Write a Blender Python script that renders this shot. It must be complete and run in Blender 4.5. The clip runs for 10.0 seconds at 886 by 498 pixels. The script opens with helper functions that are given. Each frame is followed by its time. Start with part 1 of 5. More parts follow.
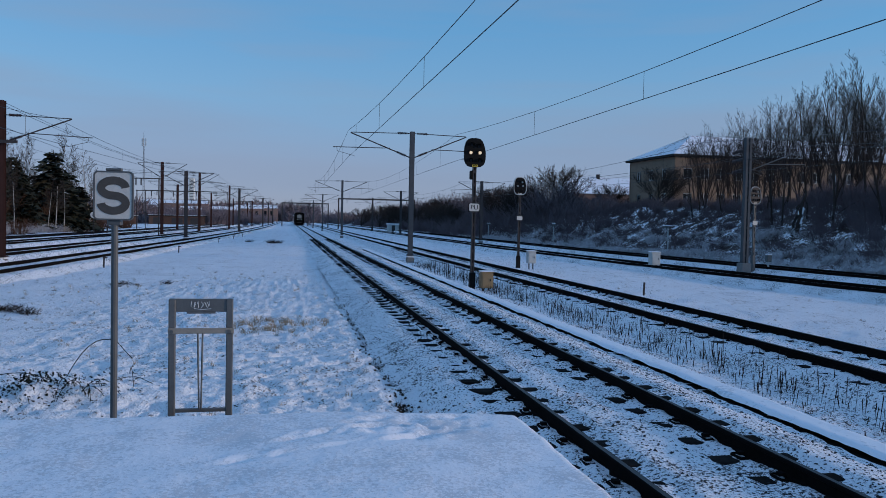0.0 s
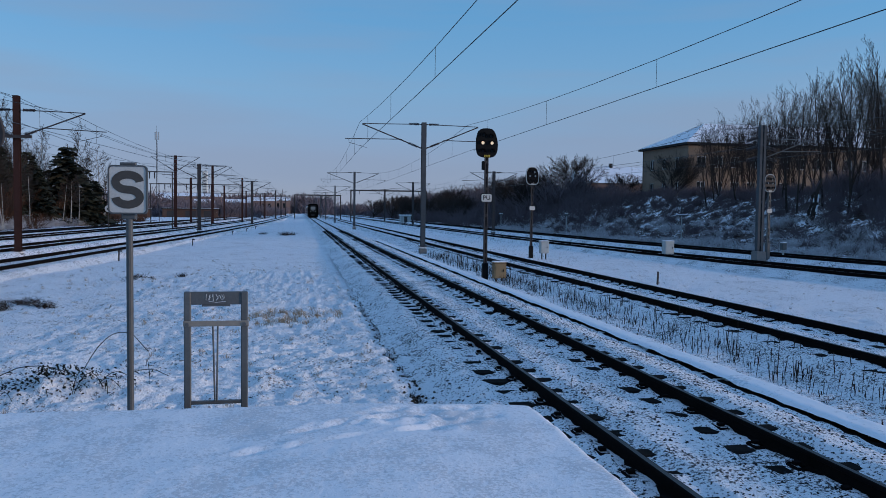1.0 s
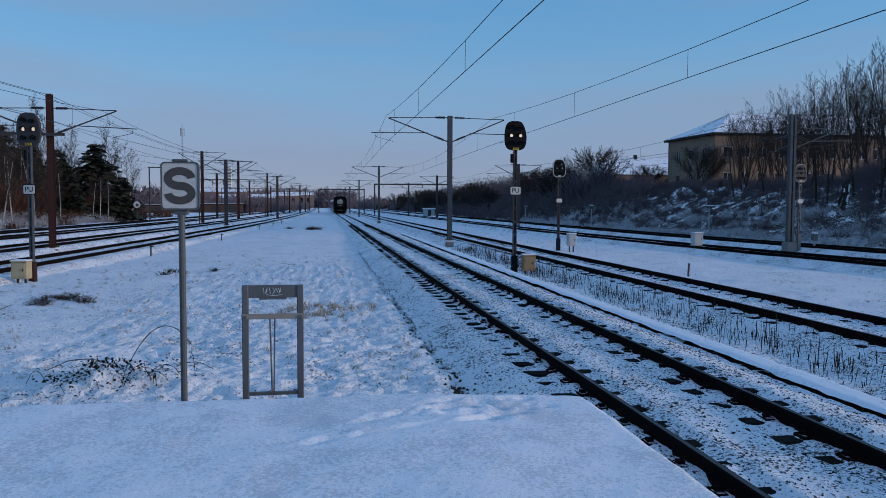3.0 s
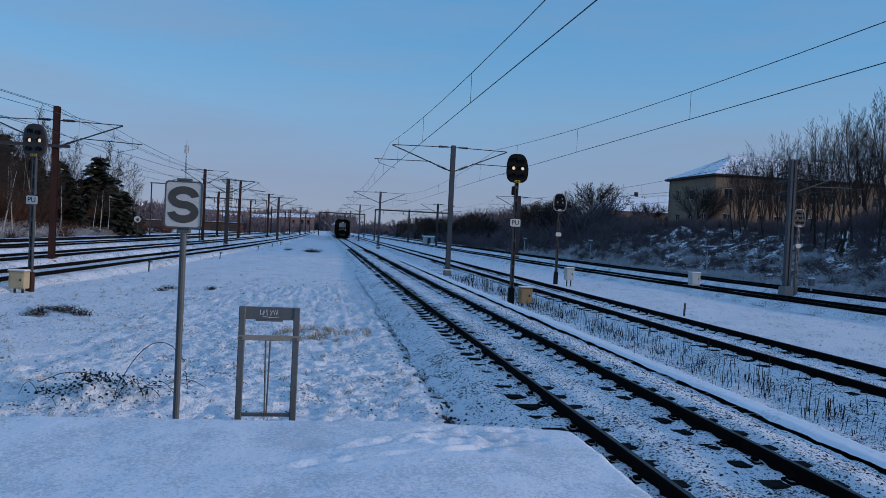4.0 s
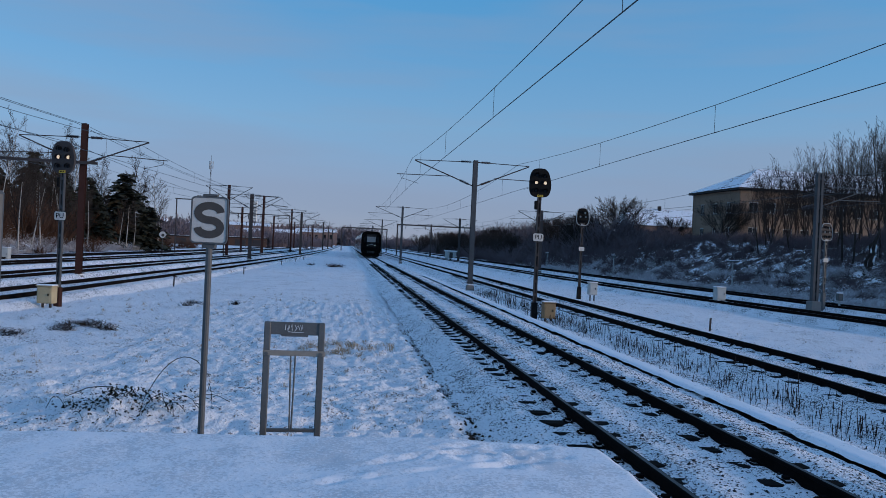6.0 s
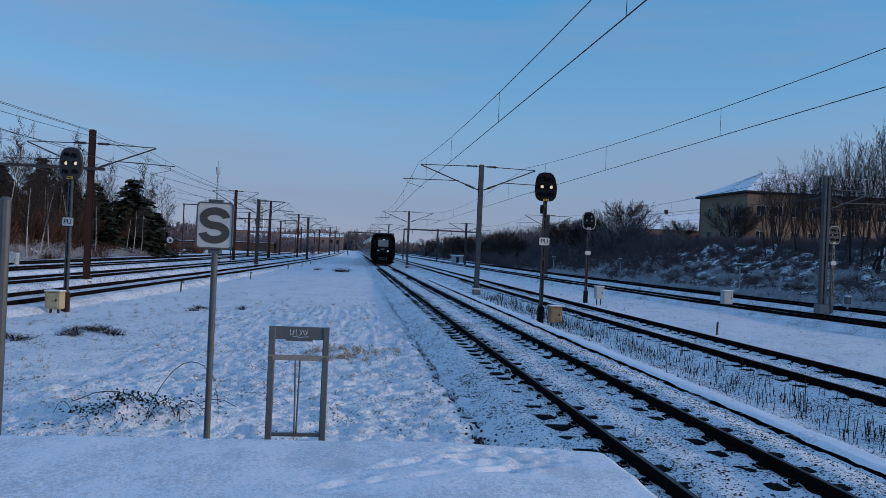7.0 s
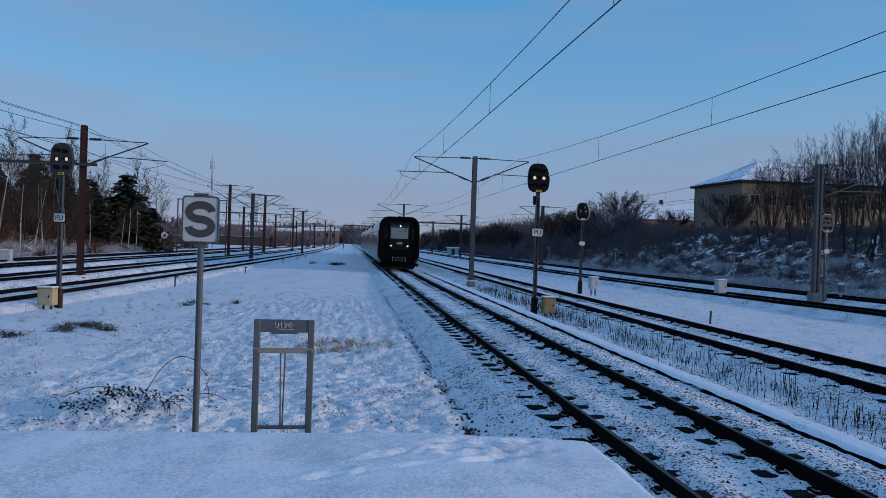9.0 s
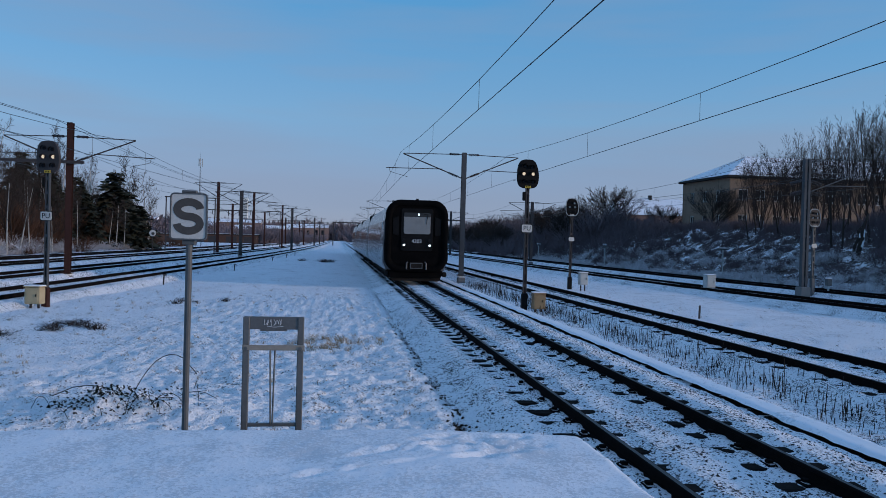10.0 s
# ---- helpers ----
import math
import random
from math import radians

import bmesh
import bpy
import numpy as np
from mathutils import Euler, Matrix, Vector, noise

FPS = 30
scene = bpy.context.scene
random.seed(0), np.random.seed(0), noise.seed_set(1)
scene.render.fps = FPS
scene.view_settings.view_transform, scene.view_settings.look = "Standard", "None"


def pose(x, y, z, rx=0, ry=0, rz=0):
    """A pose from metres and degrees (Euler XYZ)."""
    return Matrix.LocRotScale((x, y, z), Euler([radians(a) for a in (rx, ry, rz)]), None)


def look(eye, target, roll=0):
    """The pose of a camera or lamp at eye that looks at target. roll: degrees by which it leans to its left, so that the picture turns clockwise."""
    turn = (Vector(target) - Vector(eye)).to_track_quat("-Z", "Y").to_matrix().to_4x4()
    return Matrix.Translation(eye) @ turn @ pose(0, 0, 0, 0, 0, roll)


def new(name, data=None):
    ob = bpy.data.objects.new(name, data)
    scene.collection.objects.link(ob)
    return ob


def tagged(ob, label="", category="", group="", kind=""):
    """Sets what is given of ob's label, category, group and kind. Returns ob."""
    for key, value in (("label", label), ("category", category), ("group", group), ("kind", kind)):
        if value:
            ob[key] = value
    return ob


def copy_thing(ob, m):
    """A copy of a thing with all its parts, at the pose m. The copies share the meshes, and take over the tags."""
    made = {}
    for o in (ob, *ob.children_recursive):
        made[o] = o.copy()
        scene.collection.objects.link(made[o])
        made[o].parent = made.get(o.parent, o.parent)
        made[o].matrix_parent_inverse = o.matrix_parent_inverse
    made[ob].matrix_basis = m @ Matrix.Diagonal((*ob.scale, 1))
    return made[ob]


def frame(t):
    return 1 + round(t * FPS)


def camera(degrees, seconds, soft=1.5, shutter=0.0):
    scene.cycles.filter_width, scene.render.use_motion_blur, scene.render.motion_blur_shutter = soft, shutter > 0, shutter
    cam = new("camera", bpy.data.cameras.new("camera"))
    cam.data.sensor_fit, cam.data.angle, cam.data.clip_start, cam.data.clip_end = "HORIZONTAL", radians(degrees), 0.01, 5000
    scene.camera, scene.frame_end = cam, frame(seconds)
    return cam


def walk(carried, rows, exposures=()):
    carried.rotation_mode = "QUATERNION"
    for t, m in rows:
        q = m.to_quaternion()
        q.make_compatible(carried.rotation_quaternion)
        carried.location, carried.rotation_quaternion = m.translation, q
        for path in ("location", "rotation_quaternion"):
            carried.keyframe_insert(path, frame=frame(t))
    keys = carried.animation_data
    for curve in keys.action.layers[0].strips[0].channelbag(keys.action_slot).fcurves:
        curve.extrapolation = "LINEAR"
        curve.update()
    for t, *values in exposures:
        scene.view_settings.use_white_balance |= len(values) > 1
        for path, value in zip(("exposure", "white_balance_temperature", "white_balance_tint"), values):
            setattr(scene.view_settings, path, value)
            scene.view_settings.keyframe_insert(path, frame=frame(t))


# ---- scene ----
cam = camera(58.6, 10.0, soft=0.75)
PATH = [
    (0, (-0.418, -0.929, 1.993), (-0.03, 1.032, 1.924), 1.2),
    (0.5, (-0.42, -0.925, 1.994), (-0.047, 1.038, 1.911), 0.9),
    (1, (-0.422, -0.926, 1.996), (-0.065, 1.04, 1.903), 0.7),
    (1.5, (-0.422, -0.937, 1.996), (-0.084, 1.032, 1.896), 0.7),
    (2, (-0.495, -0.946, 2.0), (-0.184, 1.027, 1.887), 0.4),
    (2.2, (-0.572, -0.929, 1.991), (-0.263, 1.043, 1.868), -0.7),
    (2.5, (-0.634, -0.969, 1.998), (-0.326, 1.003, 1.872), -1.7),
    (2.7, (-0.646, -0.947, 1.991), (-0.342, 1.026, 1.867), -1.0),
    (3.8, (-0.646, -1.046, 2.015), (-0.343, 0.93, 1.967), 2.3),
    (4, (-0.653, -1.044, 2.014), (-0.351, 0.933, 1.975), 2.8),
    (4.5, (-0.656, -1.003, 2.012), (-0.363, 0.975, 1.984), 3.2),
    (5, (-0.668, -1.016, 2.015), (-0.388, 0.964, 1.994), 3.3),
    (5.5, (-0.672, -1.016, 2.015), (-0.413, 0.967, 2.001), 3.0),
    (6.8, (-0.671, -1.016, 2.013), (-0.439, 0.97, 2.019), 2.5),
    (7, (-0.653, -1.035, 2.015), (-0.425, 0.952, 2.021), 2.5),
    (7.5, (-0.594, -1.051, 2.005), (-0.374, 0.937, 2.011), 2.4),
    (8, (-0.575, -1.063, 2.006), (-0.353, 0.924, 2.001), 2.2),
    (8.5, (-0.569, -1.057, 2.007), (-0.342, 0.93, 1.995), 1.9),
    (9, (-0.564, -1.047, 2.01), (-0.325, 0.939, 1.997), 1.9),
    (9.5, (-0.558, -1.054, 2.01), (-0.308, 0.93, 1.995), 1.8),
    (10, (-0.563, -1.034, 2.005), (-0.298, 0.948, 1.984), 1.6),
]
walk(cam, [(t, look(eye, target, roll)) for t, eye, target, roll in PATH])

# ---- world, sun ----
SUN_AZ, SUN_EL = 114.0, 10.0
world = bpy.data.worlds.new("sky")
scene.world = world
world.use_nodes = True
wn, wl = world.node_tree.nodes, world.node_tree.links
wn.clear()
w_out, w_bg, w_sky = wn.new("ShaderNodeOutputWorld"), wn.new("ShaderNodeBackground"), wn.new("ShaderNodeTexSky")
w_sky.sky_type, w_sky.sun_disc = "NISHITA", False
w_sky.sun_elevation, w_sky.sun_rotation = radians(SUN_EL), radians(SUN_AZ)
w_sky.air_density, w_sky.dust_density, w_sky.ozone_density = 1.0, 0.2, 3.0
w_bg.inputs["Strength"].default_value = 0.15
w_gamma = wn.new("ShaderNodeGamma")
w_gamma.inputs["Gamma"].default_value = 0.28
w_sat = wn.new("ShaderNodeMix")
w_sat.data_type, w_sat.blend_type = "RGBA", "MULTIPLY"
w_sat.inputs[0].default_value = 1.0
# lavender by the horizon, deeper blue higher up
w_geo, w_sep, w_ramp = wn.new("ShaderNodeTexCoord"), wn.new("ShaderNodeSeparateXYZ"), wn.new("ShaderNodeValToRGB")
w_ramp.color_ramp.elements[0].position, w_ramp.color_ramp.elements[0].color = 0.0, (0.80, 0.77, 0.92, 1)
w_ramp.color_ramp.elements[1].position, w_ramp.color_ramp.elements[1].color = 0.33, (0.385, 0.86, 1.18, 1)
w_low = w_ramp.color_ramp.elements.new(0.07)
w_low.color = (0.77, 0.81, 0.97, 1)
w_mid = w_ramp.color_ramp.elements.new(0.15)
w_mid.color = (0.70, 0.93, 1.10, 1)
# unseen zenith lifted paler and brighter to add light on the snow
w_top = w_ramp.color_ramp.elements.new(0.85)
w_top.color = (0.80, 0.97, 1.30, 1)
wl.new(w_geo.outputs["Generated"], w_sep.inputs[0])
wl.new(w_sep.outputs[2], w_ramp.inputs[0])
wl.new(w_ramp.outputs[0], w_sat.inputs[7])
wl.new(w_sky.outputs[0], w_gamma.inputs["Color"])
wl.new(w_gamma.outputs[0], w_sat.inputs[6])
# thin high haze
w_tc, w_map, w_noise, w_mix = wn.new("ShaderNodeTexCoord"), wn.new("ShaderNodeMapping"), wn.new("ShaderNodeTexNoise"), wn.new("ShaderNodeMix")
w_map.inputs["Scale"].default_value = (0.9, 0.9, 8.0)
w_noise.inputs["Scale"].default_value, w_noise.inputs["Detail"].default_value = 1.6, 4.0
w_range = wn.new("ShaderNodeMapRange")
w_range.inputs[1].default_value, w_range.inputs[2].default_value, w_range.inputs[3].default_value, w_range.inputs[4].default_value = 0.47, 0.68, 0.0, 0.5
w_mix.data_type = "RGBA"
w_mix.inputs[7].default_value = (0.98, 1.03, 1.17, 1)
wl.new(w_tc.outputs["Generated"], w_map.inputs["Vector"])
wl.new(w_map.outputs[0], w_noise.inputs["Vector"])
wl.new(w_noise.outputs[0], w_range.inputs[0])
wl.new(w_range.outputs[0], w_mix.inputs[0])
wl.new(w_sat.outputs[2], w_mix.inputs[6])
wl.new(w_mix.outputs[2], w_bg.inputs["Color"])
wl.new(w_bg.outputs[0], w_out.inputs["Surface"])
az, el = radians(SUN_AZ), radians(SUN_EL)
sun_way = Vector((math.sin(az) * math.cos(el), math.cos(az) * math.cos(el), math.sin(el)))
sun = new("sun", bpy.data.lights.new("sun", "SUN"))
sun.data.energy, sun.data.angle, sun.data.color = 0.9, radians(4.0), (1.0, 0.70, 0.46)
sun.matrix_world = look(sun_way * 50, (0, 0, 0))
scene.view_settings.exposure = 1.07
scene.view_settings.use_white_balance, scene.view_settings.white_balance_temperature, scene.view_settings.white_balance_tint = True, 5200, 8


# ---- materials ----
def noise_node(nt, scale, detail=4.0, rough=0.55):
    n = nt.nodes.new("ShaderNodeTexNoise")
    n.inputs["Scale"].default_value, n.inputs["Detail"].default_value, n.inputs["Roughness"].default_value = scale, detail, rough
    return n


def ramp(nt, source, lo, hi, a=(0, 0, 0, 1), b=(1, 1, 1, 1)):
    r = nt.nodes.new("ShaderNodeValToRGB")
    r.color_ramp.elements[0].position, r.color_ramp.elements[1].position = lo, hi
    r.color_ramp.elements[0].color, r.color_ramp.elements[1].color = a, b
    nt.links.new(source, r.inputs[0])
    return r.outputs[0]


def mix(nt, fac, a, b):
    m = nt.nodes.new("ShaderNodeMix")
    m.data_type = "RGBA"
    nt.links.new(fac, m.inputs[0])
    for value, socket in ((a, m.inputs[6]), (b, m.inputs[7])):
        if isinstance(value, tuple):
            socket.default_value = (*value[:3], 1)
        else:
            nt.links.new(value, socket)
    return m.outputs[2]


def start(name, rough, metal=0.0):
    m = bpy.data.materials.new(name)
    m.use_nodes = True
    nt = m.node_tree
    b = nt.nodes["Principled BSDF"]
    b.inputs["Roughness"].default_value, b.inputs["Metallic"].default_value = rough, metal
    b.inputs["Specular IOR Level"].default_value = 0.5 if rough < 0.45 or metal else (0.1 if rough < 0.76 else 0.02)
    tc = nt.nodes.new("ShaderNodeTexCoord")
    return m, nt, b, tc


def bump(nt, b, height, strength, distance):
    n = nt.nodes.new("ShaderNodeBump")
    n.inputs["Strength"].default_value, n.inputs["Distance"].default_value = strength, distance
    nt.links.new(height, n.inputs["Height"])
    nt.links.new(n.outputs[0], b.inputs["Normal"])


def worn(name, base, wear, rough=0.6, metal=0.0, scale=6.0, lo=0.45, hi=0.75, relief=0.3, fine=60.0, depth=0.004, rand=0.0):
    """A surface of one colour with patches of a second, and fine grain in colour and relief."""
    m, nt, b, tc = start(name, rough, metal)
    big, small = noise_node(nt, scale), noise_node(nt, fine, 3)
    for n in (big, small):
        nt.links.new(tc.outputs["Object"], n.inputs["Vector"])
    c = mix(nt, ramp(nt, big.outputs[0], lo, hi), base, wear)
    g = mix(nt, ramp(nt, small.outputs[0], 0.3, 0.7), tuple(v * 0.8 for v in base), tuple(min(1, v * 1.15) for v in base))
    half = nt.nodes.new("ShaderNodeMix")
    half.data_type = "RGBA"
    half.inputs[0].default_value = 0.35
    nt.links.new(c, half.inputs[6]), nt.links.new(g, half.inputs[7])
    out = half.outputs[2]
    if rand:
        info = nt.nodes.new("ShaderNodeObjectInfo")
        mp = nt.nodes.new("ShaderNodeMapRange")
        mp.inputs[3].default_value, mp.inputs[4].default_value = 1 - rand, 1 + rand
        nt.links.new(info.outputs["Random"], mp.inputs[0])
        hs = nt.nodes.new("ShaderNodeHueSaturation")
        nt.links.new(mp.outputs[0], hs.inputs["Value"])
        nt.links.new(out, hs.inputs["Color"])
        out = hs.outputs[0]
    nt.links.new(out, b.inputs["Base Color"])
    if relief:
        bump(nt, b, small.outputs[0], relief, depth)
    return m


def snow(name, dirt, cover, scale, fine, coarse=0.7, grain=0.25, spot=None):
    """Snow that lets dirt, grass or stones through. cover: share left white."""
    m, nt, b, tc = start(name, 0.75)
    n1, n2, n3 = noise_node(nt, scale, 5, 0.65), noise_node(nt, fine, 4, 0.7), noise_node(nt, 180, 2)
    for n in (n1, n2, n3):
        nt.links.new(tc.outputs["Object"], n.inputs["Vector"])
    add = nt.nodes.new("ShaderNodeMath")
    add.operation = "MULTIPLY_ADD"
    add.inputs[1].default_value = coarse
    nt.links.new(n1.outputs[0], add.inputs[0]), nt.links.new(n2.outputs[0], add.inputs[2])
    mid = (0.5 * coarse + 0.5) + (cover - 0.5) * 0.42
    mask = ramp(nt, add.outputs[0], max(0.0, mid - 0.03), min(1.0, mid + 0.05))
    white = mix(nt, n1.outputs[0], (0.88, 0.865, 0.875), (0.94, 0.925, 0.935))
    nt.links.new(mix(nt, mask, white, dirt), b.inputs["Base Color"])
    n4 = noise_node(nt, 8.5 if grain < 0.5 else 11.0, 4, 0.65)
    nt.links.new(tc.outputs["Object"], n4.inputs["Vector"])
    h = nt.nodes.new("ShaderNodeMath")
    h.operation = "MULTIPLY_ADD"
    h.inputs[1].default_value = 2.5
    nt.links.new(n4.outputs[0], h.inputs[0]), nt.links.new(n2.outputs[0], h.inputs[2])
    bump(nt, b, h.outputs[0], grain, 0.03)
    return m


def glow(name, colour, strength):
    m, nt, b, tc = start(name, 0.3)
    b.inputs["Base Color"].default_value = (*colour, 1)
    b.inputs["Emission Color"].default_value, b.inputs["Emission Strength"].default_value = (*colour, 1), strength
    return m


def plain(name, colour, rough=0.4, metal=0.0):
    return worn(name, colour, tuple(v * 0.75 for v in colour), rough, metal, scale=3, relief=0.08, fine=40, depth=0.002)


M = dict(
    field=snow("snow_over_grass", (0.20, 0.17, 0.15), 0.73, 0.7, 22.0, 0.34, 0.75),
    bank=snow("snow_over_scrub", (0.08, 0.062, 0.055), 0.42, 0.6, 5.0, 1.1, 0.8),
    ballast=snow("snow_over_ballast", (0.05, 0.047, 0.045), 0.64, 0.9, 26.0, 0.4, 0.7),
    platform=snow("fresh_snow", (0.70, 0.69, 0.70), 0.54, 2.0, 42.0, grain=0.2),
    cap=snow("snow_cap", (0.7, 0.71, 0.73), 0.8, 2.0, 14.0, grain=0.14),
    sleeper=worn("dark_sleeper", (0.016, 0.014, 0.013), (0.032, 0.027, 0.023), 0.85, scale=9, rand=0.25),
    stone=worn("ballast_stone", (0.04, 0.04, 0.041), (0.07, 0.068, 0.066), 0.9, scale=20),
    rail=worn("rail_steel", (0.008, 0.0065, 0.0065), (0.014, 0.010, 0.008), 0.8, 0.0, scale=12),
    railtop=worn("rail_head", (0.045, 0.043, 0.042), (0.03, 0.027, 0.025), 0.55, 0.3, scale=5),
    galv=worn("galvanised_steel", (0.105, 0.105, 0.105), (0.075, 0.073, 0.07), 0.55, 0.15, scale=8, rand=0.05),
    mast_grey=worn("grey_mast_steel", (0.08, 0.083, 0.088), (0.055, 0.055, 0.057), 0.6, 0.0, scale=3),
    mast_brown=worn("rust_brown_mast", (0.052, 0.024, 0.019), (0.034, 0.018, 0.015), 0.75, 0.0, scale=3),
    mast_dark=worn("dark_mast", (0.045, 0.036, 0.034), (0.03, 0.025, 0.024), 0.7, 0.1, scale=3),
    concrete=worn("concrete", (0.19, 0.18, 0.17), (0.13, 0.125, 0.118), 0.9, scale=5, relief=0.5),
    black=worn("black_paint", (0.006, 0.006, 0.0065), (0.012, 0.011, 0.011), 0.6, scale=5),
    rubber=worn("black_rubber", (0.004, 0.004, 0.0042), (0.009, 0.0075, 0.007), 0.8, scale=2.5),
    wire=plain("wire", (0.02, 0.022, 0.025), 0.5, 0.3),
    insul=plain("insulator_brown", (0.03, 0.016, 0.012), 0.3),
    cream=worn("cream_cabinet", (0.46, 0.37, 0.22), (0.34, 0.26, 0.15), 0.55, scale=4),
    ochre=worn("ochre_cabinet", (0.27, 0.195, 0.11), (0.19, 0.125, 0.065), 0.6, scale=4),
    grey_box=worn("pale_grey_cabinet", (0.45, 0.45, 0.43), (0.34, 0.34, 0.32), 0.55, scale=4),
    white=worn("white_enamel", (0.58, 0.545, 0.50), (0.48, 0.45, 0.41), 0.45, scale=7, relief=0.05, rand=0.0),
    letter=worn("dark_grey_letter", (0.088, 0.078, 0.070), (0.068, 0.06, 0.055), 0.5, scale=9, relief=0.05),
    scrawl=plain("white_scrawl", (0.55, 0.56, 0.57), 0.6),
    yellow=plain("yellow_plate", (0.5, 0.36, 0.05), 0.5),
    lens_on=glow("lit_white_lens", (1.0, 0.68, 0.38), 0.30),
    lens_off=plain("dark_lens", (0.012, 0.012, 0.014), 0.5),
    head_on=glow("headlight_lens", (0.95, 1.0, 0.86), 1.1),
    silver=worn("train_side_paint", (0.17, 0.17, 0.175), (0.11, 0.11, 0.11), 0.22, 0.35, scale=1.2, relief=0.02),
    darkglass=plain("dark_window", (0.015, 0.017, 0.02), 0.08),
    paleglass=plain("pale_glazing", (0.21, 0.21, 0.205), 0.3),
    under=worn("underframe_grime", (0.02, 0.018, 0.017), (0.035, 0.03, 0.026), 0.8),
    brick=worn("yellow_brick", (0.285, 0.208, 0.15), (0.20, 0.15, 0.115), 0.9, scale=0.6, fine=9, relief=0.4),
    roof=snow("snowy_roof", (0.16, 0.10, 0.08), 0.72, 0.35, 3.0),
    roofdark=worn("dark_fascia", (0.05, 0.045, 0.042), (0.03, 0.028, 0.026), 0.8),
    frame_white=plain("white_window_frame", (0.6, 0.6, 0.58), 0.5),
    bark=worn("bare_bark", (0.045, 0.037, 0.033), (0.075, 0.062, 0.052), 0.9, scale=3, rand=0.25),
    birch=worn("birch_bark", (0.42, 0.40, 0.37), (0.09, 0.08, 0.07), 0.85, scale=4),
    # twig colour raised towards lavender to imitate haze over the far hedge
    scrub=worn("hazed_scrub_twigs", (0.122, 0.098, 0.102), (0.175, 0.142, 0.148), 0.95, scale=1.0, rand=0.3),
    russet=worn("russet_scrub", (0.105, 0.062, 0.044), (0.075, 0.045, 0.034), 0.95, scale=1.0, rand=0.3),
    needles=worn("spruce_needles", (0.045, 0.050, 0.038), (0.075, 0.064, 0.05), 0.9, scale=1.1, rand=0.2),
    straw=worn("dry_grass", (0.34, 0.275, 0.19), (0.26, 0.20, 0.13), 0.95, scale=6),
    bar_pale=worn("weathered_bar", (0.26, 0.235, 0.20), (0.18, 0.16, 0.14), 0.8, scale=9),
    bramble=worn("bramble_green", (0.018, 0.02, 0.016), (0.03, 0.026, 0.02), 0.8, scale=6),
    weed=worn("dead_weed", (0.032, 0.025, 0.021), (0.055, 0.042, 0.033), 0.95, scale=6),
    # distance haze put into the colour: horizon woods paler and more lavender
    hazed_wood=worn("far_woods", (0.19, 0.155, 0.165), (0.25, 0.19, 0.18), 0.95, scale=0.05, fine=0.6),
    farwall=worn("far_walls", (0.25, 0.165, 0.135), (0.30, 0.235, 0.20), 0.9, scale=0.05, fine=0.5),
    frosted=worn("snow_laden_twigs", (0.58, 0.56, 0.57), (0.28, 0.24, 0.23), 0.9, scale=2.5, rand=0.1),
    soil=worn("dark_soil", (0.045, 0.036, 0.028), (0.09, 0.07, 0.05), 0.95, scale=9),
    shed=worn("brown_shed_boards", (0.10, 0.06, 0.045), (0.15, 0.10, 0.08), 0.9, scale=0.4, fine=3),
    tower=plain("pale_tower", (0.7, 0.68, 0.62), 0.5),
)


